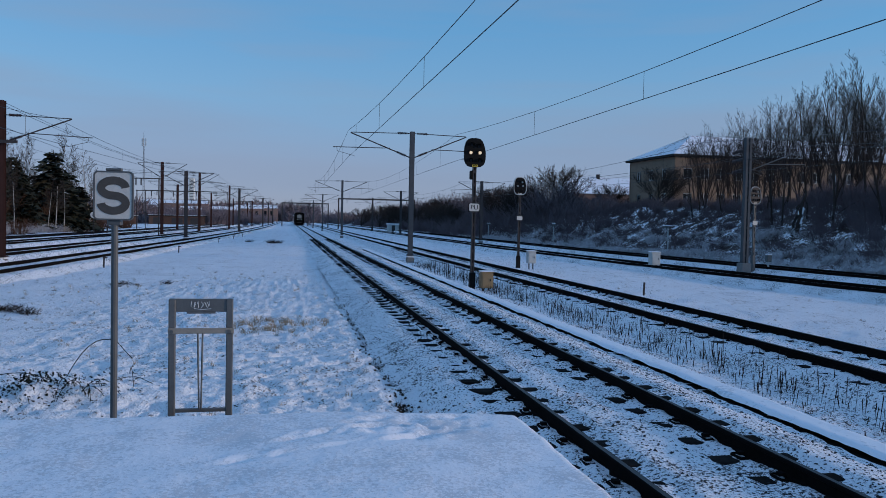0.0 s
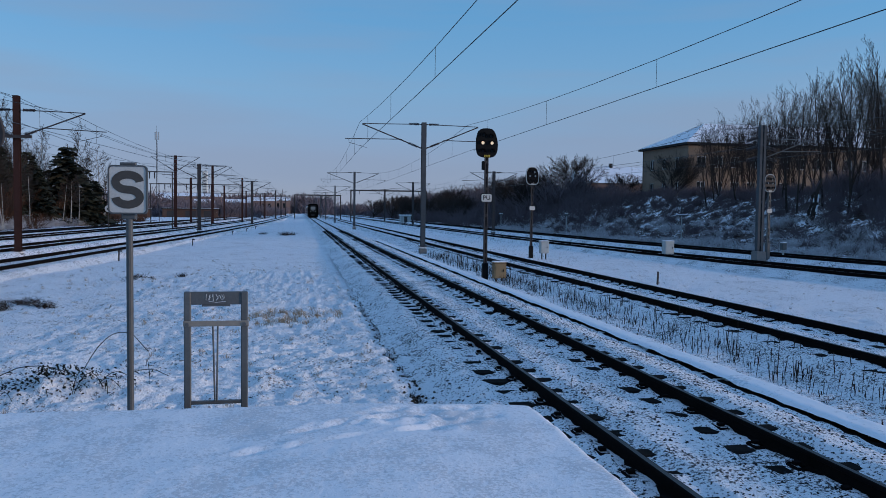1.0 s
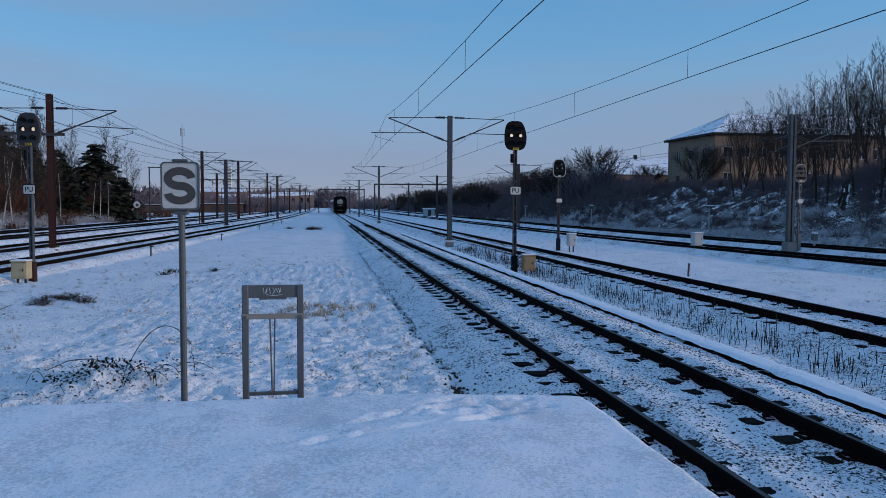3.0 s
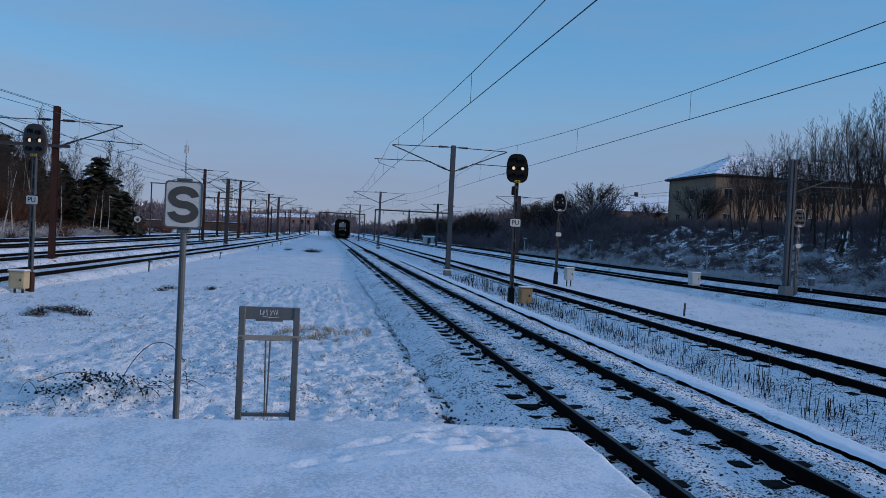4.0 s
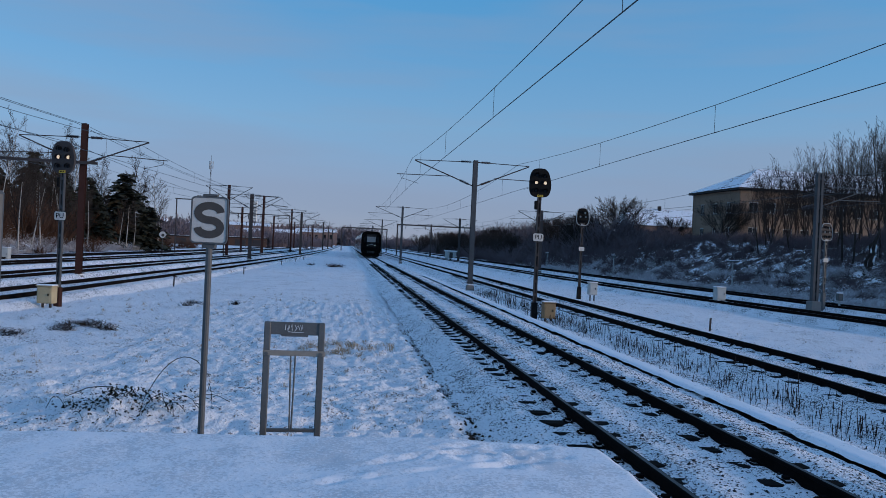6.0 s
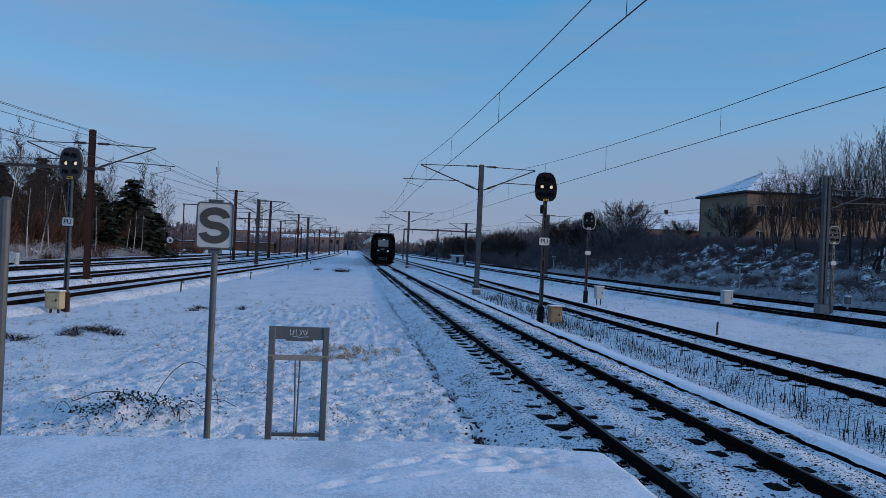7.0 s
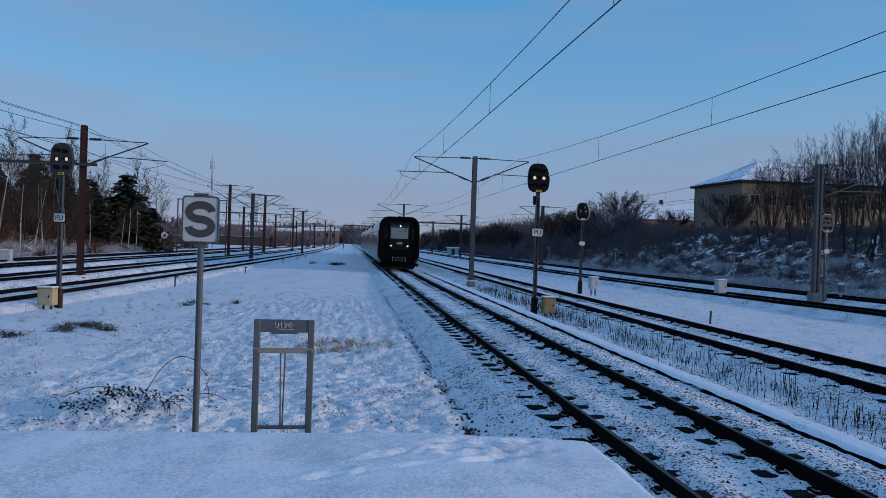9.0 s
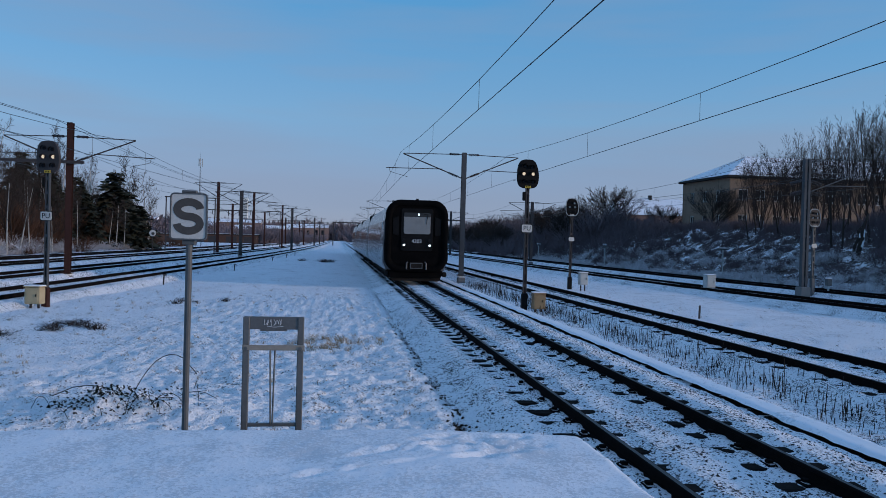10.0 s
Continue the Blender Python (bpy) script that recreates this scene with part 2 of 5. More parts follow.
# ---- mesh helpers ----
class Geo:
    """Vertices and faces gathered for one mesh."""

    def __init__(self):
        self.v, self.f = [], []

    def add(self, verts, faces):
        n = len(self.v)
        self.v.extend(tuple(v) for v in verts)
        self.f.extend(tuple(n + i for i in f) for f in faces)
        return self

    def box(self, x0, x1, y0, y1, z0, z1, bevel=0.0):
        if bevel <= 0:
            vs = [(x, y, z) for z in (z0, z1) for x, y in ((x0, y0), (x1, y0), (x1, y1), (x0, y1))]
            return self.add(vs, [(3, 2, 1, 0), (4, 5, 6, 7), (0, 1, 5, 4), (1, 2, 6, 5), (2, 3, 7, 6), (3, 0, 4, 7)])
        b = min(bevel, (x1 - x0) / 2.01, (y1 - y0) / 2.01, (z1 - z0) / 2.01)
        rings = []
        for z, s in ((z0, b), (z0 + b, 0), (z1 - b, 0), (z1, b)):
            a0, a1, c0, c1 = x0 + s, x1 - s, y0 + s, y1 - s
            rings.append([(a0 + b, c0, z), (a1 - b, c0, z), (a1, c0 + b, z), (a1, c1 - b, z), (a1 - b, c1, z), (a0 + b, c1, z), (a0, c1 - b, z), (a0, c0 + b, z)])
        return self.loft(rings)

    def loft(self, rings, caps=True):
        k = len(rings[0])
        vs = [p for r in rings for p in r]
        fs = [(i * k + j, i * k + (j + 1) % k, (i + 1) * k + (j + 1) % k, (i + 1) * k + j) for i in range(len(rings) - 1) for j in range(k)]
        if caps:
            fs += [tuple(range(k - 1, -1, -1)), tuple(range((len(rings) - 1) * k, len(rings) * k))]
        return self.add(vs, fs)

    def tube(self, a, b, r0, r1=None, n=6, caps=True):
        a, b = Vector(a), Vector(b)
        r1 = r0 if r1 is None else r1
        d = (b - a).normalized()
        u = d.cross(Vector((0, 0, 1)) if abs(d.z) < 0.9 else Vector((1, 0, 0))).normalized()
        w = d.cross(u)
        rings = [[p + (u * math.cos(2 * math.pi * i / n) + w * math.sin(2 * math.pi * i / n)) * r for i in range(n)] for p, r in ((a, r0), (b, r1))]
        return self.loft(rings, caps)

    def path(self, points, r, n=5):
        """One unbroken round strand along the points."""
        p = [Vector(q) for q in points]
        whole = p[-1] - p[0]
        ref = Vector((0, 0, 1)) if abs(whole.z) < 0.8 * whole.length else Vector((1, 0, 0))
        rings = []
        for i, q in enumerate(p):
            d = (p[min(i + 1, len(p) - 1)] - p[max(i - 1, 0)]).normalized()
            u = d.cross(ref)
            u = u.normalized() if u.length > 1e-4 else d.orthogonal().normalized()
            w = d.cross(u)
            rings.append([q + (u * math.cos(2 * math.pi * k / n) + w * math.sin(2 * math.pi * k / n)) * r for k in range(n)])
        return self.loft(rings, False)

    def mesh(self, name, mat, smooth=False):
        me = bpy.data.meshes.new(name)
        me.from_pydata(self.v, [], self.f)
        me.materials.append(mat)
        if smooth:
            me.polygons.foreach_set("use_smooth", [True] * len(me.polygons))
        me.update()
        return me


def part(name, geo, mat, parent=None, label="", smooth=False, at=None):
    """One mesh object under a thing or a part."""
    ob = new(name, geo if isinstance(geo, bpy.types.Mesh) else geo.mesh(name, mat, smooth))
    ob.parent = parent
    if at is not None:
        ob.matrix_basis = at
    return tagged(ob, label)


def thing(name, label, category, m=None, group="", kind=""):
    """An Empty at the base of a thing."""
    ob = new(name)
    ob.empty_display_size = 0.1
    if m is not None:
        ob.matrix_basis = m
    return tagged(ob, label, category, group, kind)


def grid(name, xs, ys, height, mat, label="", kind="structure"):
    """A sheet over xs and ys with heights from height(X, Y)."""
    X, Y = np.meshgrid(xs, ys)
    Z = height(X, Y)
    v = np.stack([X, Y, Z], -1).reshape(-1, 3)
    nx, ny = len(xs), len(ys)
    i = (np.arange(ny - 1)[:, None] * nx + np.arange(nx - 1)[None]).ravel()
    f = np.stack([i, i + 1, i + nx + 1, i + nx], -1)
    me = bpy.data.meshes.new(name)
    me.from_pydata(v.tolist(), [], f.tolist())
    me.polygons.foreach_set("use_smooth", [True] * len(me.polygons))
    me.materials.append(mat)
    me.update()
    return tagged(new(name, me), label, "", "", kind)


def waves(X, Y, size, seed, octaves=3):
    """Smooth value noise in about -1..1, on arrays."""
    out, amp, total = np.zeros_like(X, dtype=float), 1.0, 0.0
    for o in range(octaves):
        x, y = X / size * 2**o, Y / size * 2**o
        x0, y0 = np.floor(x), np.floor(y)
        fx, fy = x - x0, y - y0
        fx, fy = fx * fx * (3 - 2 * fx), fy * fy * (3 - 2 * fy)

        def h(i, j):
            s = np.sin(i * 127.1 + j * 311.7 + (seed + o) * 74.7) * 43758.5453
            return (s - np.floor(s)) * 2 - 1

        out += amp * ((h(x0, y0) * (1 - fx) + h(x0 + 1, y0) * fx) * (1 - fy) + (h(x0, y0 + 1) * (1 - fx) + h(x0 + 1, y0 + 1) * fx) * fy)
        total += amp
        amp *= 0.5
    return out / total


def spaced(start_at, end, first, grow, most):
    out, step = [start_at], first
    while out[-1] < end:
        out.append(out[-1] + step)
        step = min(step * grow, most)
    return out


# ---- the lie of the land ----
def left_line(y):
    """The centre of the first track of the yard beside the field, which draws in towards the main line."""
    return -4.6 - 7.0 * np.exp(-(np.asarray(y, float) - 20) / 95)


def right_line(y):
    return 16.9 + 3.4 * np.exp(-np.maximum(np.asarray(y, float) - 22, -25) / 22)


MAIN, SECOND = 3.12, 8.6
TRACKS = [lambda y: MAIN + 0 * np.asarray(y, float), lambda y: SECOND + 0 * np.asarray(y, float), right_line, lambda y: right_line(y) + 6.3,
          left_line, lambda y: left_line(y) - 4.7, lambda y: left_line(y) - 10.2, lambda y: left_line(y) - 14.4]


def step01(v):
    v = np.clip(v, 0, 1)
    return v * v * (3 - 2 * v)


def bank_foot(y):
    y = np.asarray(y, float)
    return 30.5 - 2.5 * step01((y - 40) / 60) + 3 * step01((y - 110) / 120)


def land(X, Y):
    z = -0.34 + 0.035 * waves(X, Y, 2.2, 3) + 0.05 * waves(X, Y, 9, 9, 2)
    near = (np.abs(X) < 14) & (Y < 30)
    z = z + np.where(near, 0.035 * waves(X, Y, 0.7, 5, 3) + 0.04 * np.maximum(0, waves(X, Y, 0.3, 7, 2) - 0.05) + 0.05 * waves(X, Y, 0.13, 8, 2) + (0.07 * np.abs(waves(X, Y, 0.42, 13, 2)) + 0.06 * np.abs(waves(X, Y, 0.19, 14, 2))) * (0.55 + 0.45 * np.exp(-((X + 0.6) / 1.6) ** 2)) + (0.22 + 0.16 * waves(X, Y, 0.28, 17, 2)) * np.exp(-((X + 3.0) / 1.1) ** 2 - ((Y - 9.3) / 0.7) ** 2), 0)
    # the furrow between the field and the foot of the ballast
    cut = X - 1.02 + 0.20 * waves(X * 0 + 1, Y, 1.6, 15, 3)
    z = z - np.where((np.abs(cut) < 1) & (Y < 40), (0.05 - 0.04 * step01((Y - 14) / 10)) * np.exp(-(cut / 0.09) ** 2), 0) + np.where((np.abs(cut) < 2) & (Y < 40), 0.03 * np.exp(-((cut + 0.32) / 0.2) ** 2), 0)
    # a low swell in the field beside the main line
    z = z + 0.16 * np.exp(-((X + 3) / 4) ** 2) * step01((Y - 40) / 30) * (1 - step01((Y - 100) / 60))
    # the unseen near stretch of bank is shaped low to let the sun in
    rise = step01((X - bank_foot(Y)) / 15)
    z = z + rise * (1.2 + 3.2 * step01((Y - 16) / 18) + 0.7 * waves(X, Y, 8, 21)) + 0.35 * rise * (1 - rise) * 4 * waves(X, Y, 3, 23)
    left = step01((-29.5 - X) / 14) * (1 - step01((Y - 120) / 50))
    z = z + left * (4.0 + 0.8 * waves(X, Y, 7, 31)) + 0.8 * left * (1 - left) * waves(X, Y, 2.5, 33)
    return z


xs = sorted(set(np.round([-v for v in spaced(10, 700, 0.4, 1.09, 60)] + list(np.arange(-10, -5, 0.16)) + list(np.arange(-5, 2.2, 0.05)) + list(np.arange(2.2, 12, 0.16)) + spaced(12, 60, 0.4, 1.03, 1.2) + spaced(61, 700, 2, 1.2, 70), 3)))
ys = sorted(set(np.round(list(np.arange(-60, 3, 4.0)) + list(np.arange(4.4, 13, 0.05)) + list(np.arange(13, 19, 0.12)) + spaced(19, 2500, 0.2, 1.045, 120), 3)))
ground = grid("ground", xs, ys, land, M["field"], "snowy rail yard ground with dry grass showing through")
ground.data.materials.append(M["bank"])
mids = np.array([p.center[:] for p in ground.data.polygons])
steep = ((mids[:, 0] > bank_foot(mids[:, 1]) - 1.2) | ((mids[:, 0] < -28.5) & (mids[:, 1] < 165)))
ground.data.materials.append(M["ballast"])
stony = (mids[:, 0] > 5.6) & (mids[:, 0] < 10.6) & (mids[:, 1] < 70)
ground.data.polygons.foreach_set("material_index", np.where(stony, 2, steep.astype(int)))


# ---- tracks ----
RAIL = [(-0.065, -0.16), (0.065, -0.16), (0.065, -0.145), (0.012, -0.125), (0.012, -0.045), (0.036, -0.032), (0.036, -0.004), (0.026, 0), (-0.026, 0), (-0.036, -0.004), (-0.036, -0.032), (-0.012, -0.045), (-0.012, -0.125), (-0.065, -0.145)]


def rail_mesh(centre, side, ys_):
    g = Geo()
    rings = []
    for y in ys_:
        x = float(centre(y)) + side * 0.7525
        rings.append([(x + px, y, pz) for px, pz in RAIL])
    g.loft(rings)
    return g


def bed_height(n, X, Y, half):
    """Height of the snowy ballast across a track; the sleepers show in four shallow bands."""
    a = np.abs(X)
    side = np.exp(-((a - 0.7525) / 0.12) ** 2)
    rough = 1.0 + 0.35 * waves(X, Y, 0.35, 45 + n, 2)
    if n == 0:
        fall = np.where(X > 0, 0.13, 0.20 + 0.10 * waves(X * 0, Y, 0.9, 49, 3))
        z = -0.118 - fall * step01((a - 1.35) / (half - 1.35)) - 0.018 * side
        z = z - rough * (0.046 * np.exp(-((a - 1.08) / 0.16) ** 4) + 0.042 * np.exp(-((a - 0.46) / 0.12) ** 4))
        return z + 0.026 * waves(X, Y, 0.5, 41) + (0.022 + 0.024 * step01((-1.3 - X) / 0.2)) * waves(X, Y, 0.17, 47, 2)
    z = -0.118 - 0.27 * step01((a - 1.3) / (half - 1.3)) - 0.02 * side - 0.04 * rough * (np.exp(-((a - 1.09) / 0.17) ** 4) + np.exp(-((a - 0.45) / 0.14) ** 4))
    return z + 0.022 * waves(X, Y, 0.5, 41 + n) + 0.027 * waves(X, Y, 0.16, 47 + n, 2)


def track(n, centre, y0, y1, fine_to, half=1.9):
    rows = sorted(set(np.round(list(np.arange(y0, fine_to, 0.09)) + spaced(fine_to, y1, 0.4, 1.05, 14), 3)))
    cols = np.linspace(-half, half, (58 if half < 2 else 74) if fine_to > y0 + 1 else 26)
    ob = grid("ballast_bed", cols, rows, lambda X, Y: bed_height(n, X, Y, half), M["ballast"], "snow-dusted stone ballast under the rails")
    me = ob.data
    co = np.empty(len(me.vertices) * 3)
    me.vertices.foreach_get("co", co)
    co = co.reshape(-1, 3)
    co[:, 0] += centre(co[:, 1])
    me.vertices.foreach_set("co", co.ravel())
    me.update()
    long = sorted(set(np.round(spaced(y0, y1, 2.0, 1.04, 12), 2)))
    tr = thing("railway_track", "pair of dark steel rails on snow-covered sleepers", "railway track", kind="structure")
    for side in (-1, 1):
        ra = part("rail", rail_mesh(centre, side, long), M["rail"], tr)
        g = Geo()
        for a, b in zip(long, long[1:]):
            xa, xb = float(centre(a)) + side * 0.7525, float(centre(b)) + side * 0.7525
            g.add([(xa - 0.022, a, 0.0015), (xa + 0.022, a, 0.0015), (xb + 0.022, b, 0.0015), (xb - 0.022, b, 0.0015)], [(0, 1, 2, 3)])
        part("rail_head", g, M["railtop"], ra, "worn running surface")
    return tr


ENDS = [(-6, 900, 34, 2.06), (-6, 900, 26), (0, 700, 0), (0, 700, 0), (-4, 900, -4), (0, 900, 0), (10, 700, 10), (10, 500, 10)]
rail_tracks = [track(i, c, *e) for i, (c, e) in enumerate(zip(TRACKS, ENDS))]

# ---- platform ----
def dents(X, Y):
    """Footprints and scuffs across the snow on the platform."""
    z = np.zeros_like(X)
    rnd = random.Random(4)
    # two long scrapes, then a trodden patch near the platform's end
    for ax, ay, bx, by in ((0.14, 4.24, -0.44, 3.9), (0.36, 3.96, -0.7, 3.5)):
        a, b = Vector((ax, ay)), Vector((bx, by))
        d = (b - a).normalized()
        for i in range(16):
            if rnd.random() < 0.3:
                continue
            p = a.lerp(b, (i + rnd.uniform(-0.4, 0.4)) / 15) + Vector((rnd.gauss(0, 0.02), rnd.gauss(0, 0.022)))
            dx, dy = X - p.x, Y - p.y
            u, v = dx * d.x + dy * d.y, -dx * d.y + dy * d.x
            ln, k = rnd.uniform(0.035, 0.10), rnd.uniform(0.8, 1.7)
            z += k * (-0.011 * np.exp(-((u / ln) ** 2 + (v / 0.026) ** 2)) + 0.007 * np.exp(-((u / ln) ** 2 + ((v + 0.05) / 0.022) ** 2)))
    for i in range(46):
        px, py = rnd.gauss(0.43, 0.19), rnd.gauss(4.25, 0.13)
        r = rnd.uniform(0.03, 0.055)
        z += rnd.choice((-0.030, -0.022, 0.015)) * np.exp(-(((X - px) / (r * 1.3)) ** 2 + ((Y - py) / r) ** 2))
    return z


P_END, P_EDGE, P_TOP = 4.70, 1.33, 0.65


def platform_height(X, Y):
    z = P_TOP + 0.012 * waves(X, Y, 1.1, 61) + 0.005 * waves(X, Y, 0.14, 63, 2) + 0.012 * waves(X + 0.6 * Y, Y, 0.5, 64, 2) + dents(X, Y)
    lip = np.minimum(P_EDGE - X + 0.02 * waves(X, Y, 0.5, 65), P_END - Y + 0.03 * waves(X, Y, 0.5, 66))
    corner = (P_EDGE - X) + (P_END - Y) * 1.2 + 0.02 * waves(X, Y, 0.3, 67)
    z = z - 0.055 * step01((X + 0.1) / 1.4) - 0.12 * (1 - step01(corner / 0.3)) ** 2
    return z - 0.09 * (1 - step01(lip / 0.14)) ** 2


px = sorted(set(np.round(list(-np.array(spaced(2.5, 9, 0.1, 1.05, 0.5))) + list(np.arange(-2.5, 1.0, 0.03)) + list(np.linspace(1.0, P_EDGE, 14)), 3)))
py = sorted(set(np.round(list(np.arange(-20, 1, 0.6)) + list(np.arange(1, 4.4, 0.03)) + list(np.linspace(4.4, P_END, 14)), 3)))
plat = thing("platform", "station platform end under smooth fresh snow with footprints", "platform", kind="structure")
cover = grid("snow_cover", px, py, platform_height, M["platform"], "", "")
cover.parent = plat
part("platform_slab", Geo().box(-9, P_EDGE - 0.1, -20, P_END - 0.12, 0.34, 0.50, 0.02), M["concrete"], plat)
part("platform_wall", Geo().box(-8.9, P_EDGE - 0.2, -19.9, P_END - 0.22, -0.6, 0.34), M["concrete"], plat)

# ---- cable trough ----
def trough(y0, y1, x):
    t = thing("cable_trough", "low concrete cable trough capped with snow beside the track", "cable trough", kind="structure")
    # concrete body in dark sleeper colour: the side's shadow is painted in
    part("trough_body", Geo().box(x, x + 0.36, y0, y1, -0.5, -0.27, 0.01), M["sleeper"], t)
    rows, cols = np.arange(y0 - 0.03, y1 + 0.03, 0.10), np.linspace(x - 0.015, x + 0.42, 14)

    def cap(X, Y):
        edge = (X - x - 0.2) / 0.215 + 0.10 * waves(X * 0, Y, 0.5, 75, 3)
        return -0.17 + 0.010 * waves(X, Y, 0.9, 71) + 0.006 * waves(X, Y, 0.15, 73, 2) - np.where(X > x + 0.2, 0.16, 0.035) * np.minimum(1.2, np.abs(edge)) ** 7

    c = grid("snow_cover", cols, rows, cap, M["cap"], "", "")
    c.parent = t


trough(-3, 60, 5.26)


# ---- overhead line masts ----
def cantilever(side, reach, z_top, z_low, mat, parent, brace=5.55):
    """Top tie, diagonal strut, registration arm and insulators on one side of a mast."""
    s = side
    arm = part("cantilever_arm", Geo().tube((s * 0.1, 0, z_top), (s * reach, 0, z_top - 0.06), 0.024).tube((s * 0.1, 0, brace), (s * reach, 0, z_top - 0.08), 0.035)
               .tube((s * reach * 0.36, 0, brace + (z_top - brace) * 0.36), (s * (reach + 0.95), 0, z_low + 0.05), 0.024)
               .tube((s * (reach + 0.75), 0, z_low + 0.05), (s * (reach + 0.72), 0, z_low - 0.16), 0.012)
               .tube((s * (reach + 0.72), 0, z_low - 0.16), (s * (reach - 0.25), 0, z_low - 0.42), 0.012), mat, parent)
    g, g2 = Geo().tube((s * 0.28, 0, z_top), (s * 0.86, 0, z_top), 0.03, None, 6), Geo()
    for k in range(9):
        q = 0.3 + 0.06 * k
        g.tube((s * q, 0, z_top), (s * (q + 0.03), 0, z_top), 0.075, 0.06, 8)
        d = Vector((s * reach, 0, z_top - 0.08)) - Vector((s * 0.1, 0, brace))
        d.normalize()
        p = Vector((s * 0.1, 0, brace)) + d * (0.3 + 0.06 * k)
        g2.tube(p, p + d * 0.03, 0.075, 0.06, 8)
    part("insulator", g, M["insul"], arm, "ribbed brown insulator")
    part("insulator", g2.tube(Vector((s * 0.1, 0, brace)) + d * 0.28, Vector((s * 0.1, 0, brace)) + d * 0.86, 0.03), M["insul"], arm, "ribbed brown insulator")


def mast(x, y, top, sides, mat, label, width=0.26, reach=3.4, foot=0.25, z0=-0.35, z_low=5.95, brace=5.55, group="overhead line masts", arm=None):
    m = thing("overhead_line_mast", label, "mast", pose(x, y, 0), group)
    w, t = width / 2, 0.014
    g = Geo().box(-w, w, -w, -w + t, z0, top).box(-w, w, w - t, w, z0, top).box(-t / 2, t / 2, -w + t, w - t, z0, top)
    g.box(-w - 0.1, w + 0.1, -w - 0.1, w + 0.1, foot, foot + 0.03)
    part("mast_column", g, mat, m)
    part("mast_footing", Geo().box(-0.21, 0.21, -0.21, 0.21, -0.9, foot - 0.1, 0.04), M["concrete"], m)
    part("snow_cap", Geo().box(-0.2, 0.2, -0.2, 0.2, foot - 0.11, foot - 0.02, 0.04), M["cap"], m)
    for a in (-1, 1):
        for b in (-1, 1):
            part("anchor_bolt", Geo().tube((a * (w + 0.06), b * (w + 0.06), foot), (a * (w + 0.06), b * (w + 0.06), foot + 0.1), 0.015), M["mast_dark"], m)
    for s in sides:
        cantilever(s, reach if not isinstance(reach, dict) else reach[s], arm or top - 0.1, z_low, M["mast_dark"], m, brace)
    return m


for y in (43.07, 100.3, 157.0, 214.0, 271.0, 330.0):
    mast(6.4, y, 7.0, (-1, 1), M["mast_grey"], "grey steel overhead line mast with two cantilevers", reach={-1: 3.45, 1: 3.1}, foot=0.05)
mast(-13.6, 39.6, 7.25, (-1, 1), M["mast_brown"], "rust-brown steel overhead line mast with two cantilevers", width=0.27, reach=3.05, foot=-0.1, z_low=5.6, brace=5.3, arm=6.58)
yard_beam = thing("cross_beam", "dark horizontal steel beam carried by the yard mast", "beam", pose(-13.85, 39.55, 5.3))
part("beam_bar", Geo().box(-12.0, 1.0, -0.32, -0.2, -0.06, 0.08), M["mast_dark"], yard_beam)
part("beam_post", Geo().box(-12.15, -12.0, -0.35, -0.1, -5.6, 0.2), M["mast_dark"], yard_beam)


# ---- overhead wires ----
def wire_run(centre, y_posts, contact=5.4, bearer=6.9, sag=0.75, label="contact wire and bearer wire over the track"):
    t = thing("overhead_wire", label, "overhead wire")
    low, high = [], []
    flip = 1
    for a, b in zip(y_posts, y_posts[1:]):
        n = 12
        for i in range(0 if not low else 1, n + 1):
            u = i / n
            y = a + (b - a) * u
            x = float(centre(y)) + flip * 0.2 * (1 - 2 * u)
            low.append((x, y, contact))
            high.append((x, y, bearer - sag * 4 * u * (1 - u)))
            if 0 < i and i % 2 == 1:
                part("dropper", Geo().tube(low[-1], high[-1], 0.006, None, 4, False), M["wire"], t)
        flip = -flip
    part("contact_wire", Geo().path(low, 0.011), M["wire"], t)
    part("bearer_wire", Geo().path(high, 0.010), M["wire"], t)


POSTS = [-14.0, 43.07, 100.3, 157.0, 214.0, 271.0, 330.0]
wire_run(lambda y: MAIN - 0.1, POSTS, 5.45, 6.93, 0.72)
wire_run(lambda y: SECOND + 0.5, POSTS, 5.45, 6.93, 0.75)

# the yard's masts
for x, y, top in ((-10.55, 83.0, 6.6), (-7.44, 120.0, 6.3), (-6.4, 200.0, 6.9), (-6.0, 240.0, 6.6), (-5.6, 290.0, 6.6)):
    mast(x, y, top, (-1, 1), M["mast_dark"], "dark steel overhead line mast with two cantilevers", width=0.34, reach=2.7, foot=-0.1, z_low=top - 1.2, brace=top - 1.5)
for x, y, top in ((-14.65, 95.0, 8.2), (-12.9, 118.0, 8.35), (-10.95, 150.0, 7.85), (-9.0, 200.0, 6.2), (-17.5, 130.0, 7.0), (-16.0, 170.0, 7.0), (-14.5, 215.0, 7.0), (-13.0, 260.0, 7.0)):
    mast(x, y, top, (-1, 1), M["mast_brown"], "rust-brown steel overhead line mast with two cantilevers", width=0.32, reach=2.7, foot=-0.1, z_low=top - 1.5, brace=top - 1.8)
for x, y, top in ((21.0, 85.6, 6.65), (16.8, 120.5, 6.6), (16.6, 160.0, 6.6)):
    mast(x, y, top, (-1, 1), M["mast_dark"], "dark steel overhead line mast with two cantilevers", width=0.3, reach=2.7, foot=0.0, z_low=5.5, brace=5.2)


def run_between(points, contact, drop, sag):
    """Bearer and contact wire over a line of masts given as (x, y)."""
    ys_ = [p[1] for p in points]
    wire_run(lambda y: float(np.interp(y, ys_, [p[0] for p in points])), ys_, contact, drop, sag)


